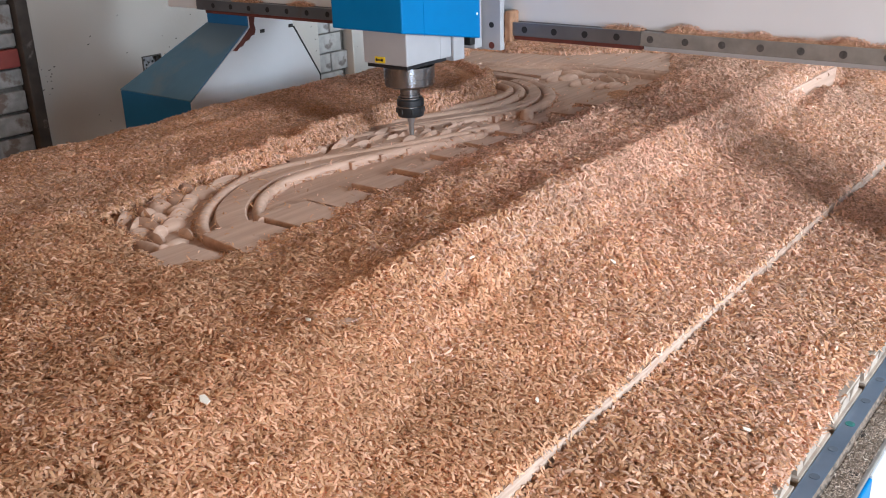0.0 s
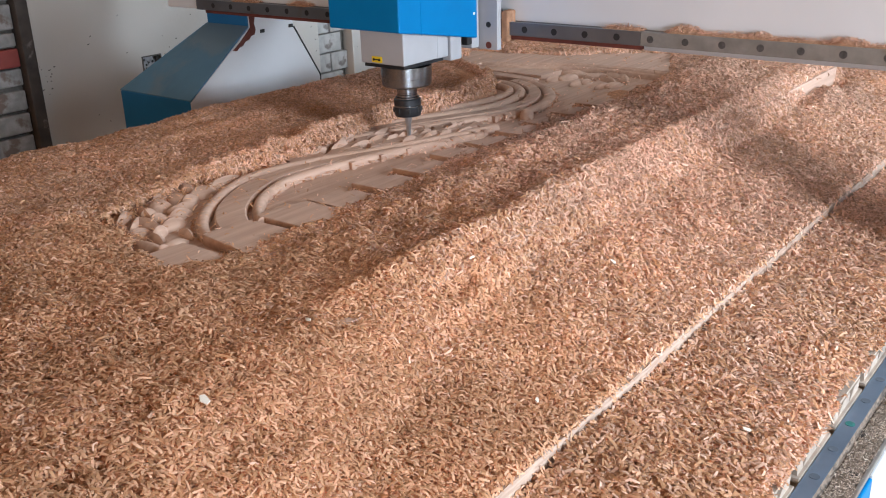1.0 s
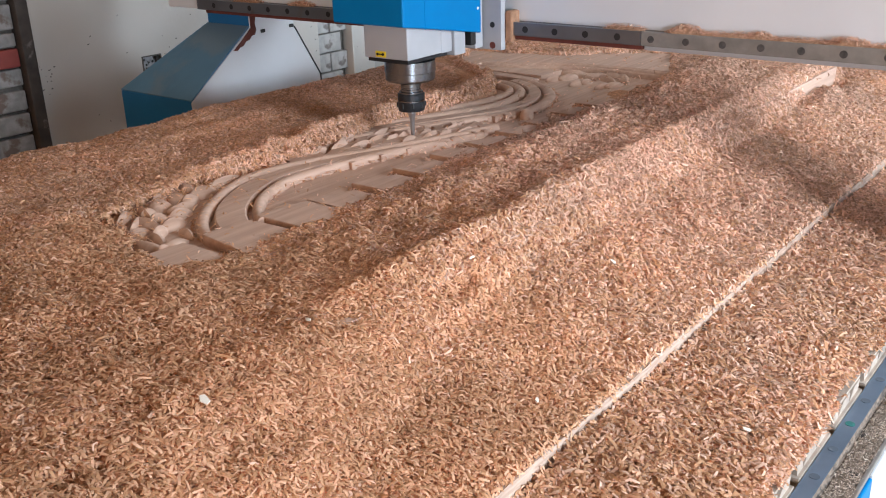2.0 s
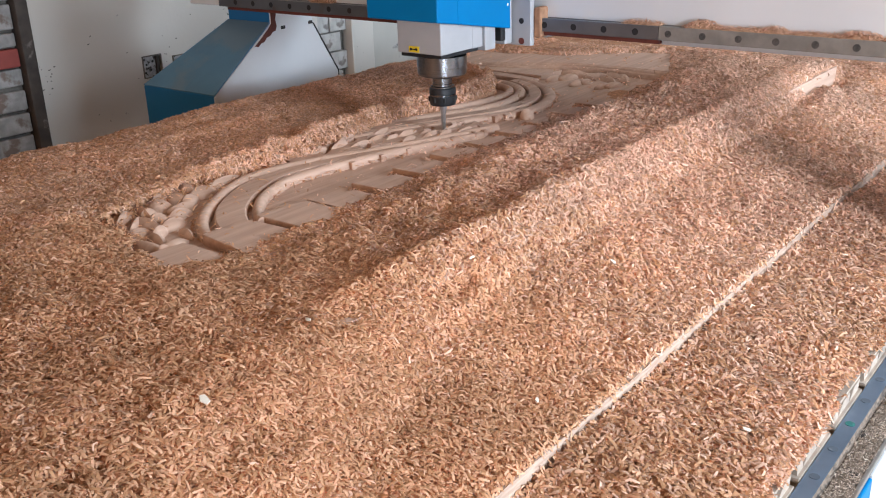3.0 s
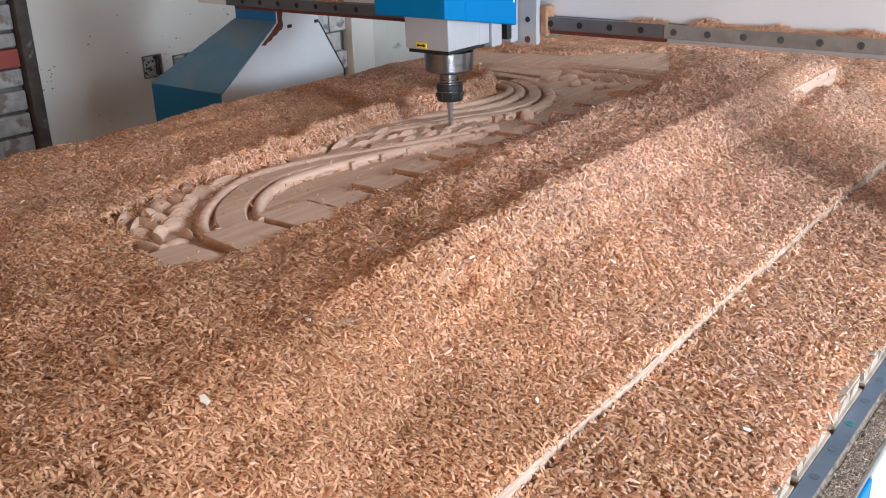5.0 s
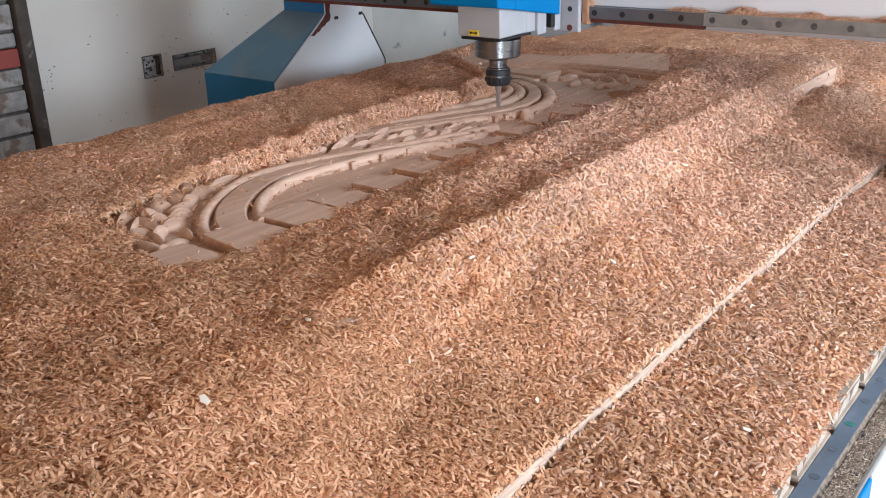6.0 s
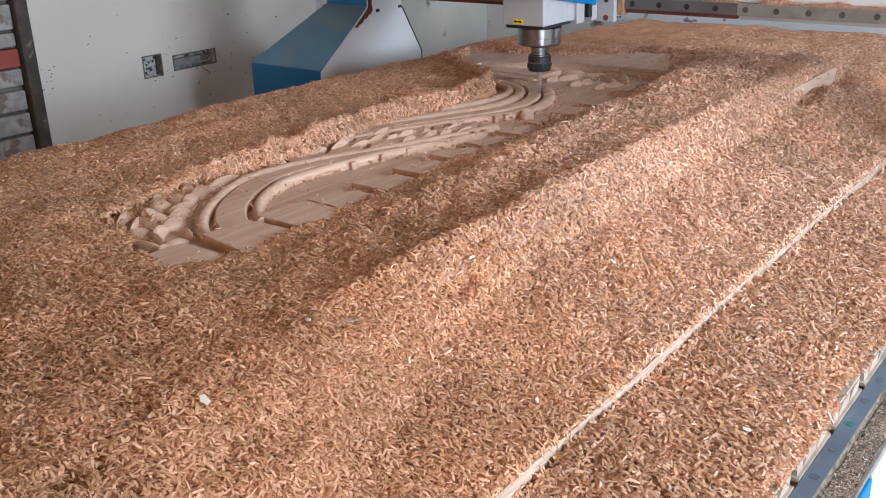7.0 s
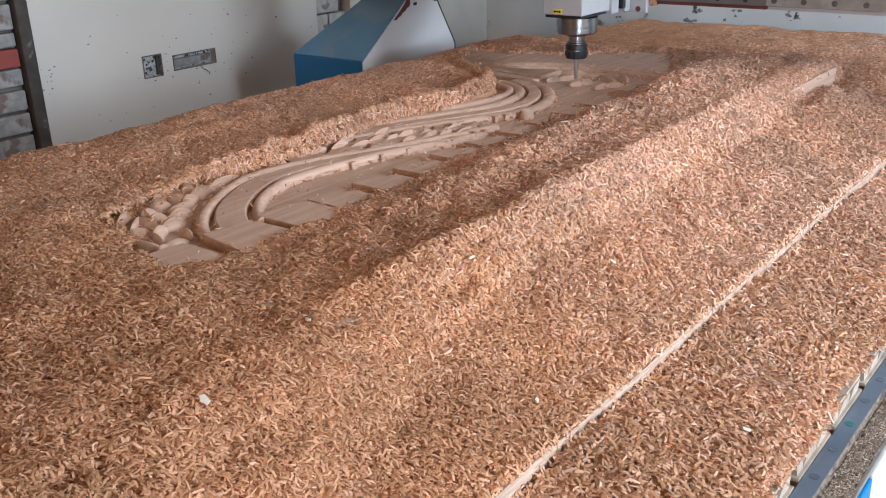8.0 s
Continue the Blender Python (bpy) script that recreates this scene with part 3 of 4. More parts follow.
def bared(y):
    """How deep the shavings have slid off the panel's edge, along it."""
    return 0.016 * np.exp(-((y - 0.762) / 0.021) ** 4) + 0.016 * np.exp(-((y - 0.930) / 0.020) ** 4) + 0.010 * np.exp(-((y - 0.285) / 0.018) ** 4) + 0.016 * step(y, 1.86, 1.98) * (1 - step(y, 2.20, 2.235))


def heap(x, y):
    """The height of the shavings."""
    xs = x - 0.30 * np.clip(0.62 - y, 0, 0.4)
    on_bed = np.interp(x, [-0.396, -0.34, -0.25, -0.226], [0.787, 0.781, 0.772, 0.766]) + 0.004 * wave(x, y, 0.10, 5) + 0.003 * wave(x, y, 0.03, 15) * (x < -0.37)
    board = np.interp(x, [-0.66, -0.60, -0.56, -0.50, -0.45, -0.396], [0.870, 0.866, 0.851, 0.833, 0.8175, 0.8035])
    far = step(y, 1.72, 2.06)
    ridge = np.interp(xs, [-1.66, -1.60, -1.53, -1.46, -1.36, -1.28, -1.22, -1.16, -0.90, -0.84, -0.765, -0.705, -0.667, -0.642, -0.628], [0.80, 0.83, 0.884, 0.902, 0.904, 0.898, 0.8945, 0.899, 0.902, 0.902, 0.8965, 0.8970, 0.902, 0.914, 0.911])
    near_fill = 1 - step(y, 0.25, 0.75)
    soft_ridge = np.interp(xs, [-1.66, -1.60, -1.53, -1.36, -1.16, -0.90, -0.76, -0.68, -0.62], [0.80, 0.84, 0.900, 0.912, 0.909, 0.901, 0.899, 0.897, 0.893])
    ridge = ridge + (soft_ridge - ridge) * (1 - step(y, 0.42, 0.72))
    ridge = ridge + near_fill * 0.002 * np.interp(xs, [-1.05, -0.72, -0.63], [0, 0.9, 0.7]) - 0.010 * step(x, -0.70, -0.62) * far
    level_top = np.interp(xs, [-1.66, -0.95, -0.84, -0.765, -0.705, -0.667, -0.642, -0.628], [0.80, 0.90, 0.902, 0.903, 0.906, 0.909, 0.912, 0.908])
    ridge = ridge + np.maximum(level_top - ridge, 0) * step(y, 1.0, 1.42)
    ridge = ridge + 0.036 * np.exp(-((x + 0.765) / 0.085) ** 2 - ((y - 1.76) / 0.30) ** 2) + 0.012 * np.exp(-((x + 0.775) / 0.040) ** 2) * step(y, 0.80, 1.0) * (1 - step(y, 1.40, 1.70))
    ends = np.minimum(step(y, -0.1, 0.30), 1 - step(y, 2.20, 2.32))
    low = np.interp(y, [2.2, 2.6, 3.2], [0.858, 0.842, 0.812])
    board = board + 0.016 * step(y, 1.9, 2.05) * step(x, -0.50, -0.60)
    low = np.where(y > 2.1, np.minimum(low, np.where(x > -0.6, board, 0.87)), np.where(x > -0.6, board, 0.862))
    broad = 0.12 * (1 - step(y, 0.30, 0.95))
    inside = np.clip((-xs - 0.582 + 0.85 * broad - 0.026 * far) / (0.050 + 1.3 * broad - 0.042 * far), 0, 1)
    inside = (inside + (inside ** 1.7 - inside) * np.clip(broad * 8, 0, 1)) * ends
    h = low + (np.maximum(ridge, low) - low) * inside
    h = np.minimum(h, np.where(x < -1.5, np.interp(x, [-1.63, -1.59, -1.54, -1.5], [0.772, 0.814, 0.884, 0.922]) + 0.014 * (1 - step(y, 0.5, 0.75)), 9))
    h = np.where(x > -0.396, on_bed, h)
    b = bare(x, y)
    bank = np.clip(-b, 0, 0.1) / np.where(x > -1.0, 0.10, 0.05 + 0.06 * (1 - step(y, 0.80, 0.95)))
    wall = 0.887 + (h - 0.887) * np.where(x > -1.0, np.clip(bank * 1.15, 0, 1) ** 1.2, np.clip(bank * 1.9, 0, 1) ** 0.75) + 0.019 * step(y, 0.82, 0.95) * (1 - step(y, 1.70, 1.86)) * np.exp(-((-b - 0.022) / 0.015) ** 2) * (x < -1.0)
    around = (x < -0.72) & (y > 0.5) & (y < 2.3)
    h = np.where(around, np.where(b > 0, 0.868, wall), h)
    lumps = 0.0052 * wave(x, y, 0.09, 8) + 0.0038 * wave(x, y, 0.035, 9) + 0.0015 * wave(x, y, 0.013, 10)
    soft = np.where(b > 0, 0.0, np.where(x > -0.396, 0.5, 1.0)) * np.where(np.abs(x + 0.43) < 0.04, 0.5, 1.0)
    lip = step(x, -0.606, -0.599) * (1 - step(x, -0.592, -0.570))
    pits = 0
    for u, v, r, deep in ((-0.594, 0.796, 0.009, 0.026), (-0.594, 0.318, 0.008, 0.014), (-0.596, 1.070, 0.008, 0.018), (-0.624, 0.862, 0.007, 0.014), (-0.632, 0.842, 0.006, 0.012)):
        pits = pits + deep * np.exp(-((x - u) ** 2 + (y - v) ** 2) / r ** 2)
    dents = lip * bared(y) + pits
    return h + lumps * soft - dents


def powdery(x, y):
    """Where fine brown dust has settled over the shavings: the hollows behind the two crests."""
    b = bare(x, y)
    behind_bank = step(-b, 0.035, 0.055) * (1 - step(-b, 0.075, 0.125)) * (x < -1.0) * step(y, 0.85, 1.1)
    behind_ridge = 0.6 * step(x, -0.80, -0.725 + 0.03 * step(y, 0.9, 1.2)) * (1 - step(x, -0.685, -0.655)) * step(y, 0.50, 0.72) * (1 - step(y, 1.15, 1.5))
    beyond = 1.15 * step(y, 2.15, 2.30) * (1 - step(x, -0.92, -0.62))
    return np.clip((behind_bank + behind_ridge + beyond) * (0.75 + 0.7 * wave(x, y, 0.05, 41)), 0, 1)


GX, GY = np.arange(-1.64, -0.2245, 0.008), np.arange(0.06, 3.235, 0.008)
gx, gy = np.meshgrid(GX, GY)
gz = heap(gx, gy) - 0.0047 + 0.0014 * ((gx < -0.42) * (1 - step(gy, 0.55, 1.0)) + (1 - step(gx, -1.25, -1.15)) * step(gy, 0.55, 1.0)) + 0.0062 * powdery(gx, gy) - 0.017 * np.exp(-(bare(gx, gy) / 0.026) ** 2) * ((gx < -0.78) & (gy > 0.5) & (gy < 2.3))
# fine dust drifted over the floor of the far teeth and round the far leaves
drift = np.clip(0.9 - bare(gx, gy) / 0.085 + 0.75 * wave(gx, gy, 0.045, 61), 0, 1) * step(gy, 1.36, 1.62) * (1 - step(gy, 1.94, 1.97)) * step(gx, -1.06, -1.0) * (gx < -0.80)
gz = np.where((drift > 0.01) & (bare(gx, gy) > -0.03), np.maximum(gz, FLOOR - 0.006 + 0.0115 * drift), gz)
gz = gz - 0.9 * bared(gy) * step(gx, -0.624, -0.612) * (1 - step(gx, -0.592, -0.570))
split = int(np.argmax(GX > -0.397))
verts = np.stack([gx, gy, gz], -1).reshape(-1, 3)
nx, ny = len(GX), len(GY)
ii, jj = np.meshgrid(np.arange(nx - 1), np.arange(ny - 1))
keep = (ii != split - 1)
a = (jj * nx + ii)[keep]
quads = np.stack([a, a + 1, a + nx + 1, a + nx], -1)
me = bpy.data.meshes.new("wood_dust")
me.from_pydata(verts.tolist(), [], quads.tolist())
me.shade_smooth()
me.materials.append(DUST)
dust = tagged(new("wood_dust", me), "orange-brown heap of wood dust covering boards and bed", "sawdust", kind="stuff")


def flakes(name, x, y, z, mat, size=1.0, flat=0.30, tilt=(0.0, 0.0), calm=1.0, bend=0.09):
    """Curled shavings, one at each place: three cuts, two bent quads."""
    k = len(x)
    length = np.clip(rng.lognormal(math.log(0.0062), 0.38, k), 0.003, 0.016) * size
    width = rng.uniform(0.0011, 0.0026, k) * size
    yaw, pitch, roll = rng.uniform(0, 2 * math.pi, k), rng.normal(0, flat, k) * calm, rng.normal(0, 0.34, k) * calm
    curl = length * rng.uniform(0.03, 0.26, k)
    bow = length * rng.normal(0, bend, k)
    gx, gy = tilt
    cy, sy, cp, sp, cr, sr = np.cos(yaw), np.sin(yaw), np.cos(pitch), np.sin(pitch), np.cos(roll), np.sin(roll)
    up = np.stack([-gx, -gy, np.ones(k)], -1)
    up /= np.linalg.norm(up, axis=1)[:, None]
    t1 = np.stack([cy, sy, cy * gx + sy * gy], -1)
    t1 /= np.linalg.norm(t1, axis=1)[:, None]
    t2 = np.cross(up, t1)
    e1 = t1 * cp[:, None] + up * sp[:, None]
    e2 = t2 * cr[:, None] + up * sr[:, None]
    e3 = np.cross(e1, e2)
    base = np.stack([x, y, z], -1)
    v = np.empty((k, 6, 3), np.float32)
    for i, (t, lift, wide) in enumerate(((-0.5, 0.0, 0.90), (0.02, 1.0, 1.0), (0.5, 0.0, 0.75))):
        mid = base + e1 * (t * length)[:, None] + e3 * (lift * curl)[:, None] + e2 * (lift * bow)[:, None]
        off = e2 * (width * wide * 0.5)[:, None]
        v[:, 2 * i], v[:, 2 * i + 1] = mid - off, mid + off
    f = (np.arange(k) * 6)[:, None] + np.array([0, 1, 3, 2, 2, 3, 5, 4])
    m = bpy.data.meshes.new(name)
    m.vertices.add(k * 6), m.loops.add(k * 8), m.polygons.add(k * 2)
    m.vertices.foreach_set("co", v.ravel())
    m.loops.foreach_set("vertex_index", f.ravel().astype(np.int32))
    m.polygons.foreach_set("loop_start", np.arange(0, k * 8, 4, dtype=np.int32))
    m.update(calc_edges=True)
    m.materials.append(mat)
    return new(name, m)


def level(x, y):
    """How unevenly the shavings lie: flatter towards the near end and on the far side heap."""
    return 1 - 0.28 * (x < -0.42) * (1 - step(y, 0.55, 1.0)) - 0.25 * (1 - step(x, -1.25, -1.15)) * step(y, 0.55, 1.0)


def scatter(count, x0, x1, y0, y1):
    x, y = rng.uniform(x0, x1, count), rng.uniform(y0, y1, count)
    b = bare(x, y)
    field = (x < -0.72) & (y > 0.5) & (y < 2.3) & (b > 0.002)
    ok = (rng.random(count) > 0.74 * powdery(x, y)) & ~(field & (rng.random(count) > np.where((y < 0.95) & (x < -1.0), np.where(b < 0.020, 0.5, 0.02), 0.006))) & ((x < -0.3965) | (x > -0.392) | (wave(x, y, 0.022, 31) > 0.25)) & ~((x > -0.612) & (x < -0.602) & (y > 2.0) & (y < 2.205))
    x, y, field = x[ok], y[ok], field[ok]
    z = heap(x, y) + rng.uniform(-0.0035, 0.0036, len(x)) * level(x, y)
    on_floor = (y < 0.95) & (x < -1.0) & (bare(x, y) < 0.020)
    return x, y, np.where(field, np.where(on_floor, FLOOR + rng.uniform(0.001, 0.011, len(x)), TOP + 0.0012), z)


def bank_scatter(count):
    """More shavings on the steep rim of the swept field, where they stand on edge."""
    x, y = rng.uniform(-1.5, -0.80, count), rng.uniform(0.5, 2.25, count)
    b = bare(x, y)
    ok = (b < 0.003) & (b > -0.045)
    x, y = x[ok], y[ok]
    return x, y, heap(x, y) + rng.uniform(-0.002, 0.004, len(x))


near = scatter(400000, -1.62, -0.226, 0.15, 1.35)
corner = (near[1] < np.where(near[0] < -0.65, 0.20 + 0.549 * (-0.65 - near[0]), 0.20 + 0.71 * (near[0] + 0.65))) & (rng.random(len(near[0])) > 0.3)
near = tuple(q[~corner] for q in near)
mid = scatter(195000, -1.62, -0.226, 1.35, 2.25)
back = scatter(75000, -1.62, -0.226, 2.25, 3.20)
ex_, ey = -0.2205 - np.abs(rng.normal(0, 0.006, 16000)), rng.uniform(0.25, 3.1, 16000)
spill = (wave(ex_, ey, 0.035, 21) + 0.6 * wave(ex_, ey, 0.011, 22) > -0.45 + 45 * (ex_ + 0.2285)) & (ex_ > -0.234)
crumbs = []
for way, off, count in ((NEAR_INNER, 0.0134, 90), (NEAR_OUTER, -0.0135, 160), (NEAR_BAND, 0.022, 130), (NEAR_BAND, -0.0215, 110), (FAR_OUTER, 0.017, 200)):
    line = spline(way)
    for i in rng.integers(0, len(line) - 1, count):
        q, d = line[i], (line[i + 1] - line[i]).normalized()
        o = off + rng.normal(0, 0.0014)
        crumbs.append((q.x + d.y * o, q.y - d.x * o, FLOOR + rng.uniform(0.001, 0.006)))
for i in range(9):
    y = 0.884 + 0.0935 * i
    for k in range(130):
        crumbs.append((rng.uniform(-0.945, -0.80), y - abs(rng.normal(0, 0.006)), FLOOR + rng.uniform(0.001, 0.005)))
crumbs = np.array(crumbs).T
edge_fall = (ex_[spill], ey[spill], BED_TOP + 0.001 + rng.uniform(0, 0.0045, int(spill.sum())))
sx, sy_, sz = (np.concatenate(q) for q in zip(near, mid, back, bank_scatter(150000), edge_fall, crumbs))
slope = [np.clip((heap(sx + u, sy_ + v) - heap(sx - u, sy_ - v)) / 0.012, -1.3, 1.3) for u, v in ((0.006, 0), (0, 0.006))]
swept = (bare(sx, sy_) > 0) & (sx < -0.72)
slope = [np.where(swept, 0, q * np.where(sx < -0.42, 0.35 + 0.35 * step(sy_, 0.5, 0.95), 0.7)) for q in slope]
grain = 1.08 + 0.26 * step(sy_, 0.7, 1.7) * (sx > -1.12) + 0.24 * (sx > -0.396) * (1 - step(sy_, 0.9, 1.6))
# near end and far side heap: dust and warm light put into the shavings' colour
warm_dusted = np.where(sx > -0.396, 0.60 - 0.4 * step(sy_, 0.9, 1.6), np.where(sx > -0.60, 1.05 - 0.85 * step(sy_, 0.50, 1.45), np.where(sx > -1.12, 1.02 - 0.95 * step(sy_, 0.55, 1.30), 0.62 - 0.30 * step(sy_, 0.9, 1.4))))
warm_dusted = rng.random(len(sx)) < warm_dusted + 0.2 * wave(sx, sy_, 0.12, 51)
for pick, mat, bend, words in ((~warm_dusted, CHIP, 0.19, "curled pinkish-brown fresh wood shavings, pale for the cool light"), (warm_dusted, CHIP_WARM_DUSTY, 0.10, "curled orange-brown wood shavings, toned for dust and warm light")):
    shavings = flakes("wood_shavings", sx[pick], sy_[pick], sz[pick], mat, grain[pick], tilt=[q[pick] for q in slope], calm=level(sx[pick], sy_[pick]), bend=bend)
    shavings.parent = dust
    tagged(shavings, words, kind="stuff")


PALE = material("pale_splinter", (0.78, 0.70, 0.60), 0.5, vary=0.1, scale=60, bump=0.2)
for x, y, w in ((-0.601, 0.426, 0.009), (-0.628, 0.578, 0.005), (-0.523, 1.011, 0.005), (-0.272, 0.829, 0.005), (-0.315, 1.045, 0.005), (-0.44, 0.70, 0.004)):
    z = float(heap(np.array([x]), np.array([y]))[0]) + 0.004
    bm = prism([(x - w, y - 0.3 * w), (x - 0.2 * w, y - 0.6 * w), (x + w, y - 0.1 * w), (x + 0.7 * w, y + 0.5 * w), (x - 0.5 * w, y + 0.4 * w)], "z", z, z + 0.0015, 0.0004)
    bmesh.ops.rotate(bm, verts=bm.verts[:], cent=(x, y, z), matrix=Euler((random.uniform(-0.4, 0.4), random.uniform(-0.4, 0.4), random.uniform(0, 6))).to_matrix())
    tagged(part("splinter", bm, PALE), "pale wood splinter lying on the shavings", "splinter", "pale splinters")

lx, ly = rng.uniform(-0.1960, -0.1720, 14000), rng.uniform(0.4, 2.6, 14000)
LEDGE = material("grey_ledge_litter", (0.44, 0.35, 0.28), 0.8, vary=0.2, bump=0.0, island=0.5)
litter = flakes("ledge_litter", lx, ly, 0.7225 + rng.uniform(0, 0.003, 14000), LEDGE, 0.42, tilt=(np.zeros(14000), np.zeros(14000)))
tagged(litter, "grey-brown fine litter lying on the steel ledge", "sawdust", kind="stuff")

# ---------------------------------------------------------------- the gantry
GREY_CAP = material("dusty_bolt_well", (0.055, 0.05, 0.048), 0.7, vary=0.4, scale=200, bump=0.4)
gantry = thing("gantry", (-0.95, 1.5, 0.744), "white gantry beam on blue and white legs over the bed", "gantry")
part("beam", box(-1.96, 0.06, 1.441, 1.62, 1.040, 1.40, 0.003), WHITE, gantry)
part("rail_seat", box(-1.80, -0.70, 1.424, 1.4405, 1.036, 1.0432, 0.001), RED, gantry, "seat strip stained with red primer")
part("rail_seat", box(-0.699, 0.04, 1.430, 1.4405, 1.035, 1.0432, 0.001), GREY, gantry, "grey-painted lip under the rail")
RAIL_CUT = [(1.4405, 1.0435), (1.4185, 1.0435), (1.418, 1.0445), (1.418, 1.0655), (1.4185, 1.0665), (1.427, 1.0665), (1.430, 1.062), (1.433, 1.062), (1.4405, 1.0665)]
rail = part("guide_rail", prism(RAIL_CUT, "x", -1.822, -0.7005), RAIL, gantry, "dark steel guide rail with counterbored holes")
rail_b = part("guide_rail", prism(RAIL_CUT, "x", -0.6995, 0.03), RAIL_PALE, gantry, "dust-grey length of steel guide rail")
for k in range(-14, 16):
    x = -0.9228 + 0.06 * k
    part("bolt_hole", disc((x, 1.4176, 1.055), "y", 0.0058, 0.0005, 18), BLACK if x < -0.7 else GREY_CAP, rail if x < -0.7 else rail_b)


def dust_pile(x0, x1, tall, seed):
    """A lumpy drift of dust along the ledge over the rail."""
    bm = bmesh.new()
    k = max(8, int((x1 - x0) / 0.004))
    rows = []
    for i in range(k + 1):
        t = i / k
        x = x0 + t * (x1 - x0)
        h = 0.75 * tall * (math.sin(math.pi * t) ** 0.6) * (0.7 + 0.6 * noise.noise((x * 60, seed, 0.5)) + 0.5 * noise.noise((x * 210, seed, 4.5))) + 0.0008
        rows.append([bm.verts.new((x, y, z)) for y, z in ((1.4192, 1.0667), (1.4215 + 0.002 * noise.noise((x * 90, seed, 2)), 1.0668 + h * 0.6), (1.430, 1.067 + h), (1.4405, 1.067 + h * 0.9), (1.4405, 1.0667))])
    for a, e in zip(rows, rows[1:]):
        for j in range(4):
            bm.faces.new((a[j], a[j + 1], e[j + 1], e[j]))
    bm.faces.new(rows[0]), bm.faces.new(rows[-1][::-1])
    bmesh.ops.recalc_face_normals(bm, faces=bm.faces[:])
    return part("dust_drift", bm, DUST_PALE, gantry, "drift of brown dust on the rail", True)


DUST_PALE = material("settled_dust", (0.40, 0.24, 0.155), 0.95, vary=0.35, scale=220, bump=0.9, fine=420, spec=0.1)
for i, (x0, x1, tall) in enumerate(((-0.77, -0.70, 0.006), (-0.655, -0.60, 0.015), (-0.60, -0.50, 0.005), (-0.53, -0.49, 0.010), (-0.49, -0.41, 0.004), (-0.41, -0.352, 0.011), (-0.352, -0.2, 0.005), (-1.70, -1.62, 0.005), (-1.52, -1.46, 0.008))):
    dust_pile(x0, x1, tall, i * 3.1)
    k = int((9000 if tall > 0.007 else 3500) * (x1 - x0))
    fx = rng.uniform(x0 - 0.006, x1 + 0.006, k)
    along = np.clip((fx - x0) / (x1 - x0), 0, 1)
    fy = rng.uniform(1.4195, 1.4395, k)
    fz = 1.068 + 0.62 * tall * np.sin(np.pi * along) ** 0.6 * np.clip((fy - 1.417) / 0.01, 0, 1) + rng.uniform(-0.001, 0.0025, k)
    litter_up = flakes("dust_crust", fx - ORIGIN[gantry].x, fy - ORIGIN[gantry].y, fz - ORIGIN[gantry].z, CHIP, 0.6, 0.5, (np.zeros(k), np.zeros(k)))
    litter_up.parent = gantry


def gantry_leg(x0, x1, neck, front):
    """A cranked leg: upright foot, shoulder sloping up to a narrower neck under the beam; the cheek towards the bed is white."""
    toe, heel = (1.283, 1.690) if front else (1.43, 1.71)
    side = [(toe, 0.60), (toe, 0.8635), (1.470, 1.004), (1.470, 1.039), (1.60, 1.039), (1.613, 0.989), (heel, 0.861), (heel, 0.60)]

    def narrowed(bm, bevel):
        for v in bm.verts:
            if v.co.z > 0.95 and abs(v.co.x - x0) < 0.01:
                v.co.x = neck
        bmesh.ops.bevel(bm, geom=bm.edges[:], offset=bevel, segments=2, affect="EDGES", profile=0.5)
        return bm

    leg = part("leg", narrowed(prism(side, "x", x0, x1), 0.002), BLUE_DEEP, gantry, "deep blue sheet-steel leg")
    part("shoulder", narrowed(prism([(toe + 0.0006, 0.8653), (1.4690, 1.0047), (1.4680, 1.0062), (toe - 0.0004, 0.8670)], "x", x0, x1 + 0.003), 0.0004), BLUE_DUSTY, leg, "sloping shoulder plate grey with dust")
    cx = x1 + 0.0002 if front else x0 - 0.0032
    inner = [(y + (0.001 if y < 1.5 else -0.003), z - (0.0008 if 0.7 < z else -0.003)) for y, z in side]
    part("cheek", prism(inner, "x", cx, cx + 0.003, 0.0006), WHITE, leg, "white side plate of the leg")
    if front:
        part("rust_patch", prism([(1.415, 0.957), (1.44, 0.975), (1.462, 0.993), (1.472, 1.003), (1.472, 1.036), (1.500, 1.037), (1.512, 1.032), (1.490, 1.026), (1.486, 1.010), (1.489, 0.996), (1.484, 0.985), (1.474, 0.983), (1.466, 0.975), (1.455, 0.973), (1.447, 0.964), (1.436, 0.962), (1.428, 0.955)], "x", cx + 0.0031, cx + 0.0036), RED, leg, "red-brown primer showing through the paint")
        # the shadow line at the cheek's far edge, drawn as a thin black strip
        part("shadow_strip", prism([(1.606, 0.989), (1.6105, 0.989), (1.688, 0.861), (1.688, 0.70), (1.6845, 0.70), (1.6845, 0.860)], "x", cx + 0.0031, cx + 0.0042), BLACK, leg, "black strip for the shadow along the cheek's edge")
    for y, z in ((1.508, 0.990), (1.599, 0.991)):
        part("bolt", box(cx + 0.0032 if front else cx - 0.0052, cx + 0.0052 if front else cx - 0.0002, y - 0.007, y + 0.007, z - 0.004, z + 0.004, 0.001), BLACK, leg)
    return leg


gantry_leg(-1.970, -1.7115, -1.855, True)
gantry_leg(-0.17, 0.055, -0.17, False)
for x in (-1.80, -0.19):
    part("bearing_block", box(x + 0.09 if x < -1 else x - 0.035, x + 0.155 if x < -1 else x + 0.012, 1.34, 1.64, RAIL_Z + 0.002, RAIL_Z + 0.06, 0.003), DARKSTEEL, gantry)

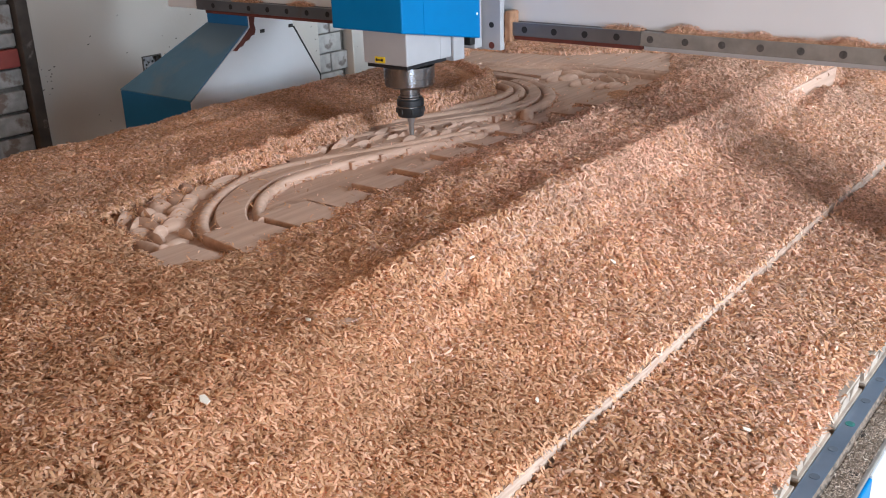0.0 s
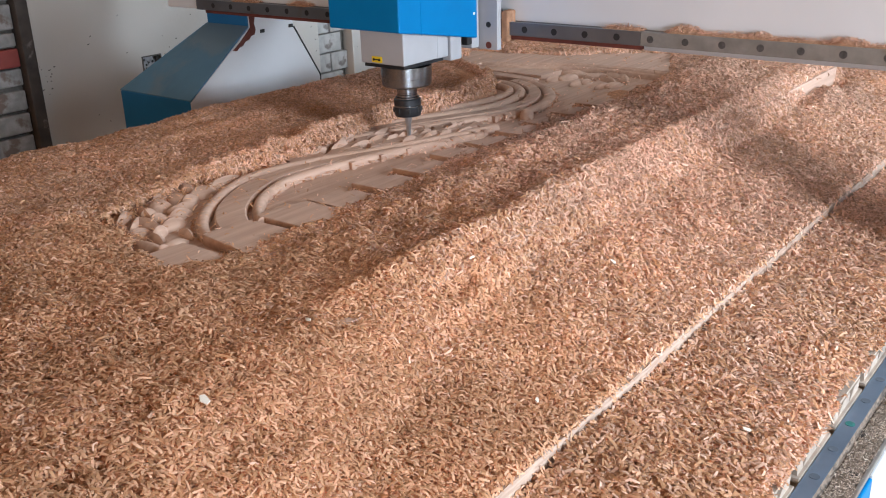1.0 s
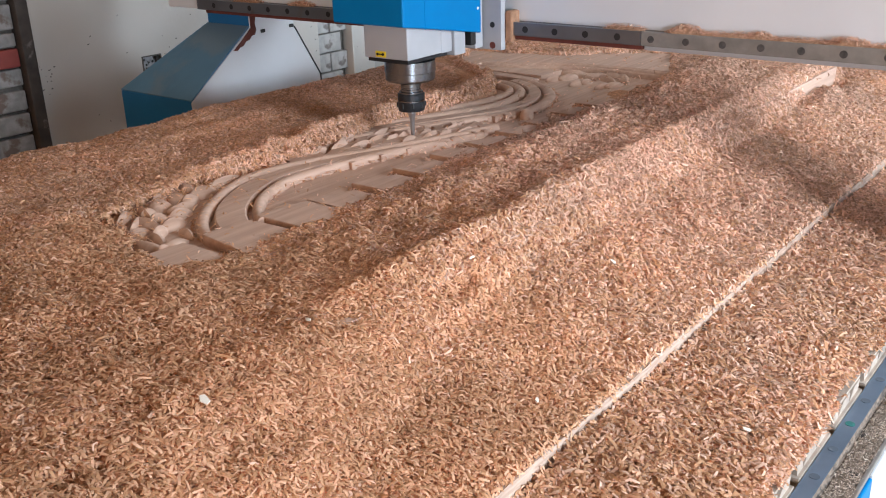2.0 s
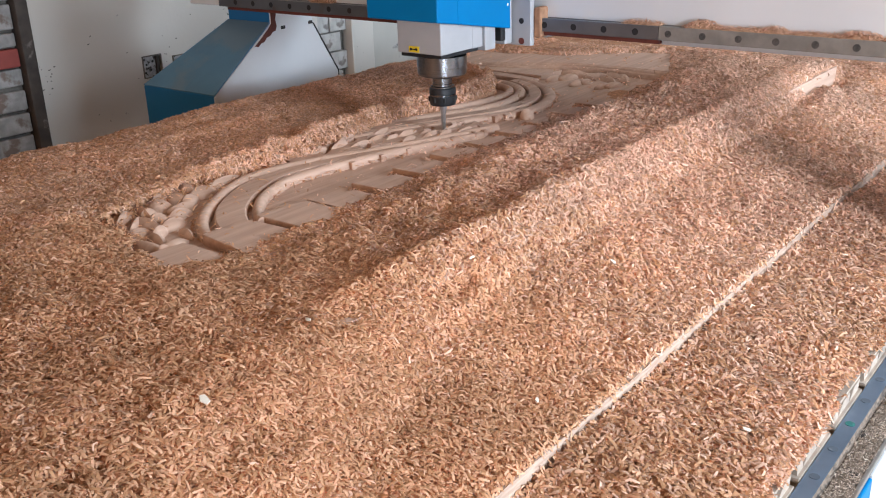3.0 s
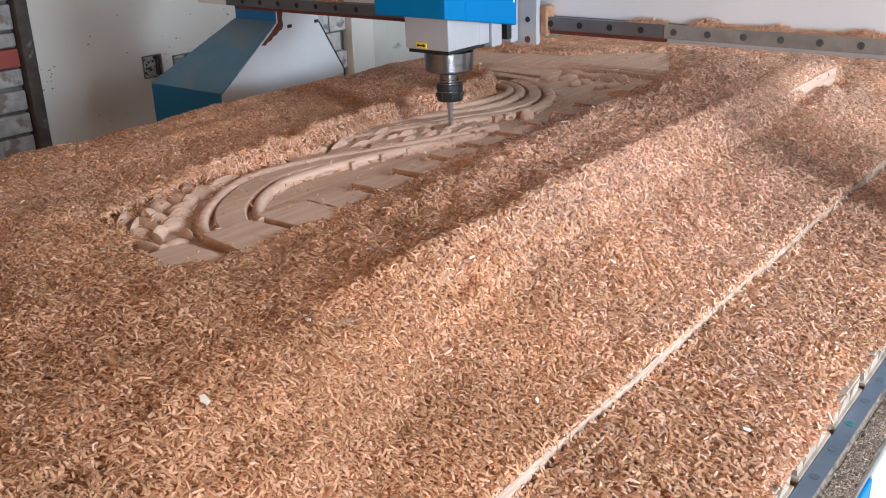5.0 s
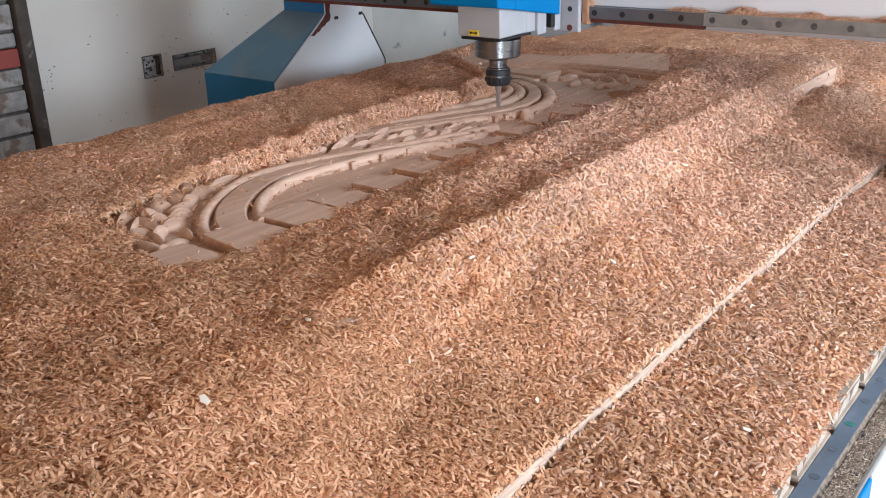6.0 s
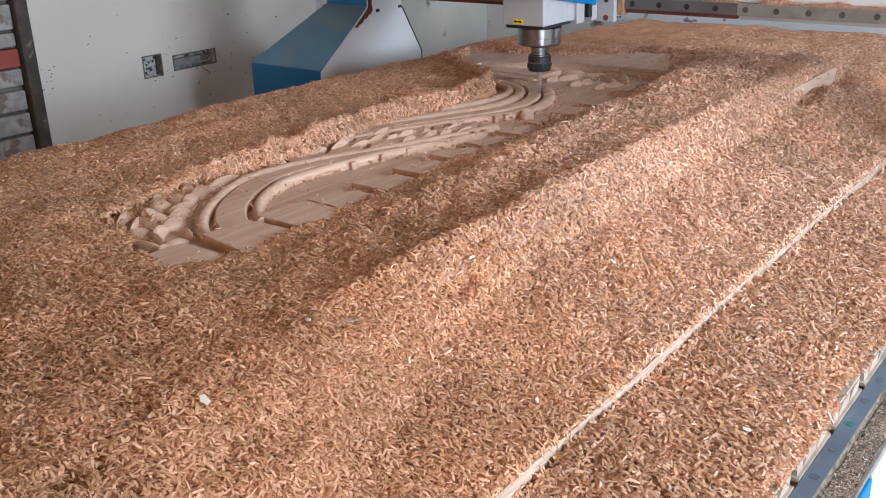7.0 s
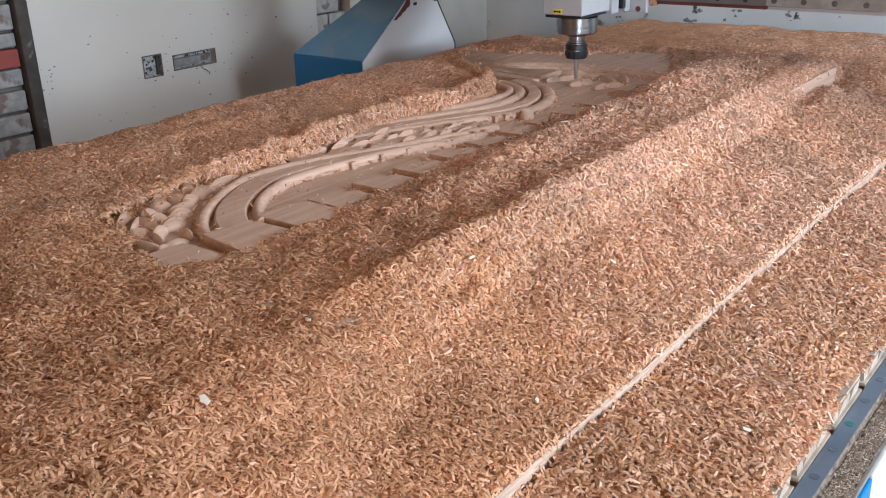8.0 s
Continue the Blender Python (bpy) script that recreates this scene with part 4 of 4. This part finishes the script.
# ---------------------------------------------------------------- the cross carriage
CX = -1.046
carriage = thing("cross_carriage", (CX, 1.40, 1.02), "grey aluminium carriage plates riding on the gantry rail", "machine carriage")
part("back_plate", box(-1.15, -1.0, 1.375, 1.398, 1.022, 1.40, 0.002), GREY, carriage)
part("side_plate", prism([(1.402, 1.018), (1.4150, 1.018), (1.4150, 1.08), (1.4155, 1.40), (1.402, 1.40)], "x", -1.15, -0.963, 0.001), GREY, carriage)
for z, r, mat in ((1.026, 0.0062, RED), (1.062, 0.0052, BLACK)):
    part("screw_hole", disc((-0.982, 1.4015, z), "y", r, 0.0004, 16), mat, carriage)
part("wiper_felt", box(-0.9622, -0.948, 1.412, 1.4395, 1.032, 1.086, 0.003), material("felt_wiper", (0.36, 0.19, 0.11), 0.95, vary=0.25, scale=60, bump=0.8), carriage, "brown felt wiper caked with dust")
part("cable_block", box(-1.03, -0.998, 1.36, 1.3745, 1.03, 1.075, 0.002), BLACK, carriage)

# ---------------------------------------------------------------- the spindle head
AX, AY = -1.0465, 1.2464
head = thing("spindle_head", (AX, AY, 0.885), "blue-hooded router spindle with steel collet and cutter", "router spindle")
cover_side = [(1.171, 1.076), (1.228, 1.067), (1.385, 1.040), (1.385, 1.36), (1.171, 1.36)]
hood = part("hood", prism(cover_side, "x", -1.149, -0.994, 0.0025), BLUE, head, "glossy blue sheet-metal hood")
part("screw", disc((-0.9936, 1.375, 1.084), "x", 0.0026, 0.002, 12), WHITE, hood, "white screw cap")
part("fold", box(-0.9941, -0.9934, 1.2263, 1.2277, 1.066, 1.355), BLUE, hood)
body = part("motor_body", box(-1.098, -1.003, 1.190, 1.280, 1.019, 1.16, 0.002), GREY, head)
part("rear_block", box(-1.094, -1.0045, 1.2815, 1.312, 1.018, 1.16, 0.0015), GREY, head)
part("slide_plate", box(-1.12, -1.000, 1.3135, 1.345, 1.010, 1.16, 0.0015), GREY, head)
sticker = part("sticker", box(-1.072, -1.050, 1.1885, 1.1898, 1.0215, 1.0315), YELLOW, body, "yellow sticker with a black spanner sign")
sign = box(-1.067, -1.056, 1.1878, 1.1884, 1.0255, 1.0275)
disc((-1.0675, 1.1878, 1.0265), "y", 0.0024, 0.0006, 10, sign), disc((-1.0555, 1.1878, 1.0265), "y", 0.0024, 0.0006, 10, sign)
part("spanner_sign", sign, BLACK, sticker)
part("mounting_plate", box(-1.094, -1.006, 1.194, 1.300, 1.0125, 1.0185, 0.001), DARKSTEEL, head)
flange = lathe([(0.036, 1.012), (0.044, 1.010), (0.044, 0.9915), (0.0432, 0.9905), (0.0432, 0.9895), (0.0432, 0.979), (0.041, 0.976), (0.024, 0.9755)], AX, AY, 56)
part("flange", flange, STEEL, head, "brushed steel spindle nose", True)
part("seal_ring", lathe([(0.024, 0.9754), (0.025, 0.973), (0.022, 0.971)], AX, AY, 40), BLACK, head, "", True)
part("holder", lathe([(0.0176, 0.975), (0.0176, 0.9635), (0.0166, 0.963), (0.0166, 0.9605), (0.0176, 0.960), (0.0176, 0.9565), (0.021, 0.9555), (0.021, 0.948)], AX, AY, 40), STEEL, head, "polished steel tool holder", True)
nut = part("collet_nut", lathe([(0.0215, 0.9535), (0.0236, 0.9515), (0.0236, 0.9425), (0.0222, 0.9420), (0.0222, 0.9385), (0.0238, 0.938), (0.0238, 0.928), (0.0222, 0.9225), (0.012, 0.9205)], AX, AY, 48), DARKSTEEL, head, "black collet nut", True)
part("lock_ring", lathe([(0.0223, 0.9418), (0.0234, 0.9414), (0.0234, 0.9392), (0.0223, 0.9388)], AX, AY, 48), STEEL, nut, "bright steel ring on the nut", True)
for k in range(8):
    a = 2 * math.pi * k / 8
    part("wrench_slot", disc((AX + 0.0235 * math.cos(a), AY + 0.0235 * math.sin(a), 0.9372), "z", 0.0022, 0.008, 8), BLACK, nut)
part("cutter", lathe([(0.0066, 0.9203), (0.0066, 0.9155), (0.0050, 0.909), (0.0043, 0.905), (0.0041, 0.893), (0.0034, 0.8785), (0.0012, 0.8745)], AX, AY, 24), CUTTER, head, "slim steel engraving cutter", True)

# ---------------------------------------------------------------- wall details
for name, y0, y1, z0, z1 in (("socket_box", 1.587, 1.652, 0.806, 0.869), ("conduit_box", 1.690, 1.846, 0.812, 0.857)):
    ob = thing(name, (WEST, (y0 + y1) / 2, z0), "open electrical box set in the plaster, grimy inside", "wall box", "wall boxes")
    frame_bm = box(WEST + 0.0005, WEST + 0.003, y0, y1, z0, z0 + 0.003)
    box(WEST + 0.0005, WEST + 0.003, y0, y1, z1 - 0.003, z1, bm=frame_bm), box(WEST + 0.0005, WEST + 0.003, y0, y0 + 0.003, z0 + 0.003, z1 - 0.003, bm=frame_bm), box(WEST + 0.0005, WEST + 0.003, y1 - 0.003, y1, z0 + 0.003, z1 - 0.003, bm=frame_bm)
    part("rim", frame_bm, MORTAR, ob)
    part("back", box(WEST - 0.0285, WEST - (0.010 if name == "socket_box" else 0.022), y0 + 0.0005, y1 - 0.0005, z0 + 0.0005, z1 - 0.0005), GRIME, ob)
    if name == "conduit_box":
        part("infill", box(WEST - 0.0218, WEST - 0.009, y0 + 0.012, y1 - 0.010, z0 + 0.007, z1 - 0.014, 0.003), WHITEWASH_SHADED, ob, "broken grey brick in the recess")
    else:
        for u, v in ((0.015, 0.014), (0.034, 0.020), (0.020, 0.036), (0.042, 0.044), (0.014, 0.051)):
            part("hole", disc((WEST - 0.0095, y0 + u, z0 + v), "x", 0.0034, 0.0004, 10), BLACK, ob)
        # a dark block put where the recess's right side lies in shade
        part("shade_block", box(WEST - 0.0098, WEST - 0.002, y1 - 0.016, y1 - 0.004, z0 + 0.004, z1 - 0.006, 0.002), TIMBER_DARK, ob, "dark block for the shaded side of the open box")

def blot(u, v, r, seed, point):
    """An uneven thin flake of dirt or bare cement round u, v on a wall; point(u, v, d) gives the place d in front of it."""
    bm = bmesh.new()
    k = 11
    ring = []
    for i in range(k):
        a = 2 * math.pi * i / k
        q = r * (0.65 + 0.75 * noise.noise((math.cos(a) * 1.7 + seed, math.sin(a) * 1.7, seed * 0.37)))
        ring.append((u + 1.3 * q * math.cos(a), v + 0.85 * q * math.sin(a)))
    lo, hi = [bm.verts.new(point(p, q, 0.0002)) for p, q in ring], [bm.verts.new(point(p, q, 0.0009)) for p, q in ring]
    bm.faces.new(lo), bm.faces.new(hi[::-1])
    for i in range(k):
        bm.faces.new((lo[i], hi[i], hi[(i + 1) % k], lo[(i + 1) % k]))
    bmesh.ops.recalc_face_normals(bm, faces=bm.faces[:])
    return bm


DIRT = material("dark_scuff", (0.10, 0.095, 0.09), 0.9, vary=0.4, scale=120, bump=0.3)
BAREGREY = material("bare_cement", (0.17, 0.18, 0.19), 0.9, vary=0.4, scale=90, bump=0.5)
end_wall, field = bpy.data.objects["wall_north"], bpy.data.objects["wall_west_plaster"]
for u, v, spread, many in ((-1.696, 0.806, 0.018, 6), (-1.43, 0.803, 0.028, 9), (-1.398, 0.852, 0.022, 9), (-1.25, 0.856, 0.020, 6), (-1.059, 0.853, 0.026, 10), (-0.913, 0.852, 0.008, 3), (-1.30, 0.83, 0.012, 2)):
    for i in range(many):
        part("paint_chip", blot(u + random.gauss(0, spread * 0.6), v + random.gauss(0, spread * 0.4), spread * random.uniform(0.15, 0.5), random.uniform(0, 90), lambda p, q, e: (p, NORTH - e, q)), BAREGREY, end_wall)
for u, v, su, sv, many in ((1.30, 0.86, 0.012, 0.03, 12), (1.62, 0.84, 0.06, 0.04, 8), (1.80, 0.80, 0.07, 0.03, 10), (1.7, 0.9, 0.3, 0.08, 14), (1.6, 0.72, 0.25, 0.05, 8), (1.668, 0.86, 0.004, 0.02, 5)):
    for i in range(many):
        uu = min(max(random.gauss(u, su), 1.282), 2.27)
        part("plaster_chip", blot(uu, random.gauss(v, sv), random.uniform(0.0012, 0.0035), random.uniform(0, 90), lambda p, q, e: (WEST + e, p, q)), DIRT, field)
wire = bmesh.new()
way = [Vector(p) for p in ((WEST + 0.003, 1.785, 0.812), (WEST + 0.006, 1.792, 0.803), (WEST + 0.005, 1.804, 0.797), (WEST + 0.008, 1.811, 0.790), (WEST + 0.006, 1.812, 0.783))]
rings = []
for p in way:
    rings.append([wire.verts.new((p.x + 0.0009 * math.cos(a), p.y + 0.0009 * math.sin(a), p.z + 0.0005 * math.sin(a))) for a in (0, 1.57, 3.14, 4.71)])
for lo, hi in zip(rings, rings[1:]):
    for k in range(4):
        wire.faces.new((lo[k], lo[(k + 1) % 4], hi[(k + 1) % 4], hi[k]))
part("wire", wire, BLACK, bpy.data.objects["conduit_box"], "bent end of a black wire")

# ---------------------------------------------------------------- bricks of the long wall, row by row
wall = bpy.data.objects["wall_west"]
shared = {}


def brick(y0, y1, z0, z1, mat=WHITEWASH_SHADED):
    ly, lz = round(y1 - y0, 3), round(z1 - z0, 3)
    if (ly, lz, mat.name) not in shared:
        bm = box(-0.04, 0.022, 0, ly, 0, lz, 0.004)
        me = bpy.data.meshes.new("brick")
        bm.to_mesh(me), bm.free()
        me.materials.append(mat)
        shared[ly, lz, mat.name] = me
    ob = new("brick", shared[ly, lz, mat.name])
    ob.parent = wall
    ob.location = (WEST - 0.029 + random.uniform(-0.004, 0.004), y0, z0)
    return ob


for z0, z1, joint in ((0.55, 0.605, 1.10), (0.612, 0.665, 1.02), (0.672, 0.722, 1.12), (0.730, 0.780, 1.00), (0.788, 0.838, 1.11), (0.850, 0.893, 0.98), (0.897, 0.943, 1.30), (0.948, 0.982, 1.08), (0.990, 1.052, 1.00), (1.06, 1.12, 1.1)):
    red = z0 == 0.897
    for y0, y1 in ((0.70, min(joint - 0.005, 1.237)), (joint + 0.005, 1.237)):
        if y1 - y0 > 0.03:
            brick(y0, y1, z0, z1, REDPAINT if red else WHITEWASH_SHADED)
for row in range(9):
    z, cut = 0.505 + row * 0.066, 2.345 if row % 2 else 2.40
    brick(2.288, cut, z, z + 0.062, WHITEWASH_PALE)
    if cut < 2.39:
        brick(cut + 0.005, 2.427, z, z + 0.062, WHITEWASH_PALE)


# ---------------------------------------------------------------- what moves
def motions():
    path = [(0.0, 0.0, 0.0, 0.0), (0.2, -0.0015, 0.0095, 0.0), (0.5, -0.0021, 0.0101, 0.0), (0.8, -0.0056, 0.0015, 0.0), (1.0, -0.0066, 0.0001, 0.0), (1.2, -0.0073, -0.0090, 0.0), (1.5, -0.0063, -0.0119, 0.0024), (1.7, -0.0056, -0.0119, 0.0066),
            (2.8, 0.0206, 0.0655, 0.0110), (3.0, 0.0203, 0.0658, 0.0096), (3.3, 0.0203, 0.0658, 0.0072), (3.5, 0.0203, 0.0658, 0.0036), (4.0, 0.0205, 0.0662, 0.0), (4.5, 0.0205, 0.0685, 0.0078), (4.7, 0.0202, 0.0695, 0.0118), (4.9, 0.0200, 0.078, 0.0130),
            (5.8, 0.0158, 0.2170, 0.0128), (6.0, 0.0137, 0.2486, 0.0124), (6.5, 0.0100, 0.3278, 0.0124), (7.0, 0.0076, 0.4065, 0.0129), (7.5, 0.0056, 0.4834, 0.0134), (8.0, 0.0034, 0.5626, 0.0140)]
    g, c, h = ORIGIN[gantry], ORIGIN[carriage], ORIGIN[head]
    walk(gantry, [(t, pose(g.x, g.y + dy, g.z)) for t, dx, dy, dz in path])
    walk(carriage, [(t, pose(c.x + dx, c.y + dy, c.z)) for t, dx, dy, dz in path])
    walk(head, [(t, pose(h.x + dx, h.y + dy, h.z + dz)) for t, dx, dy, dz in path])


motions()
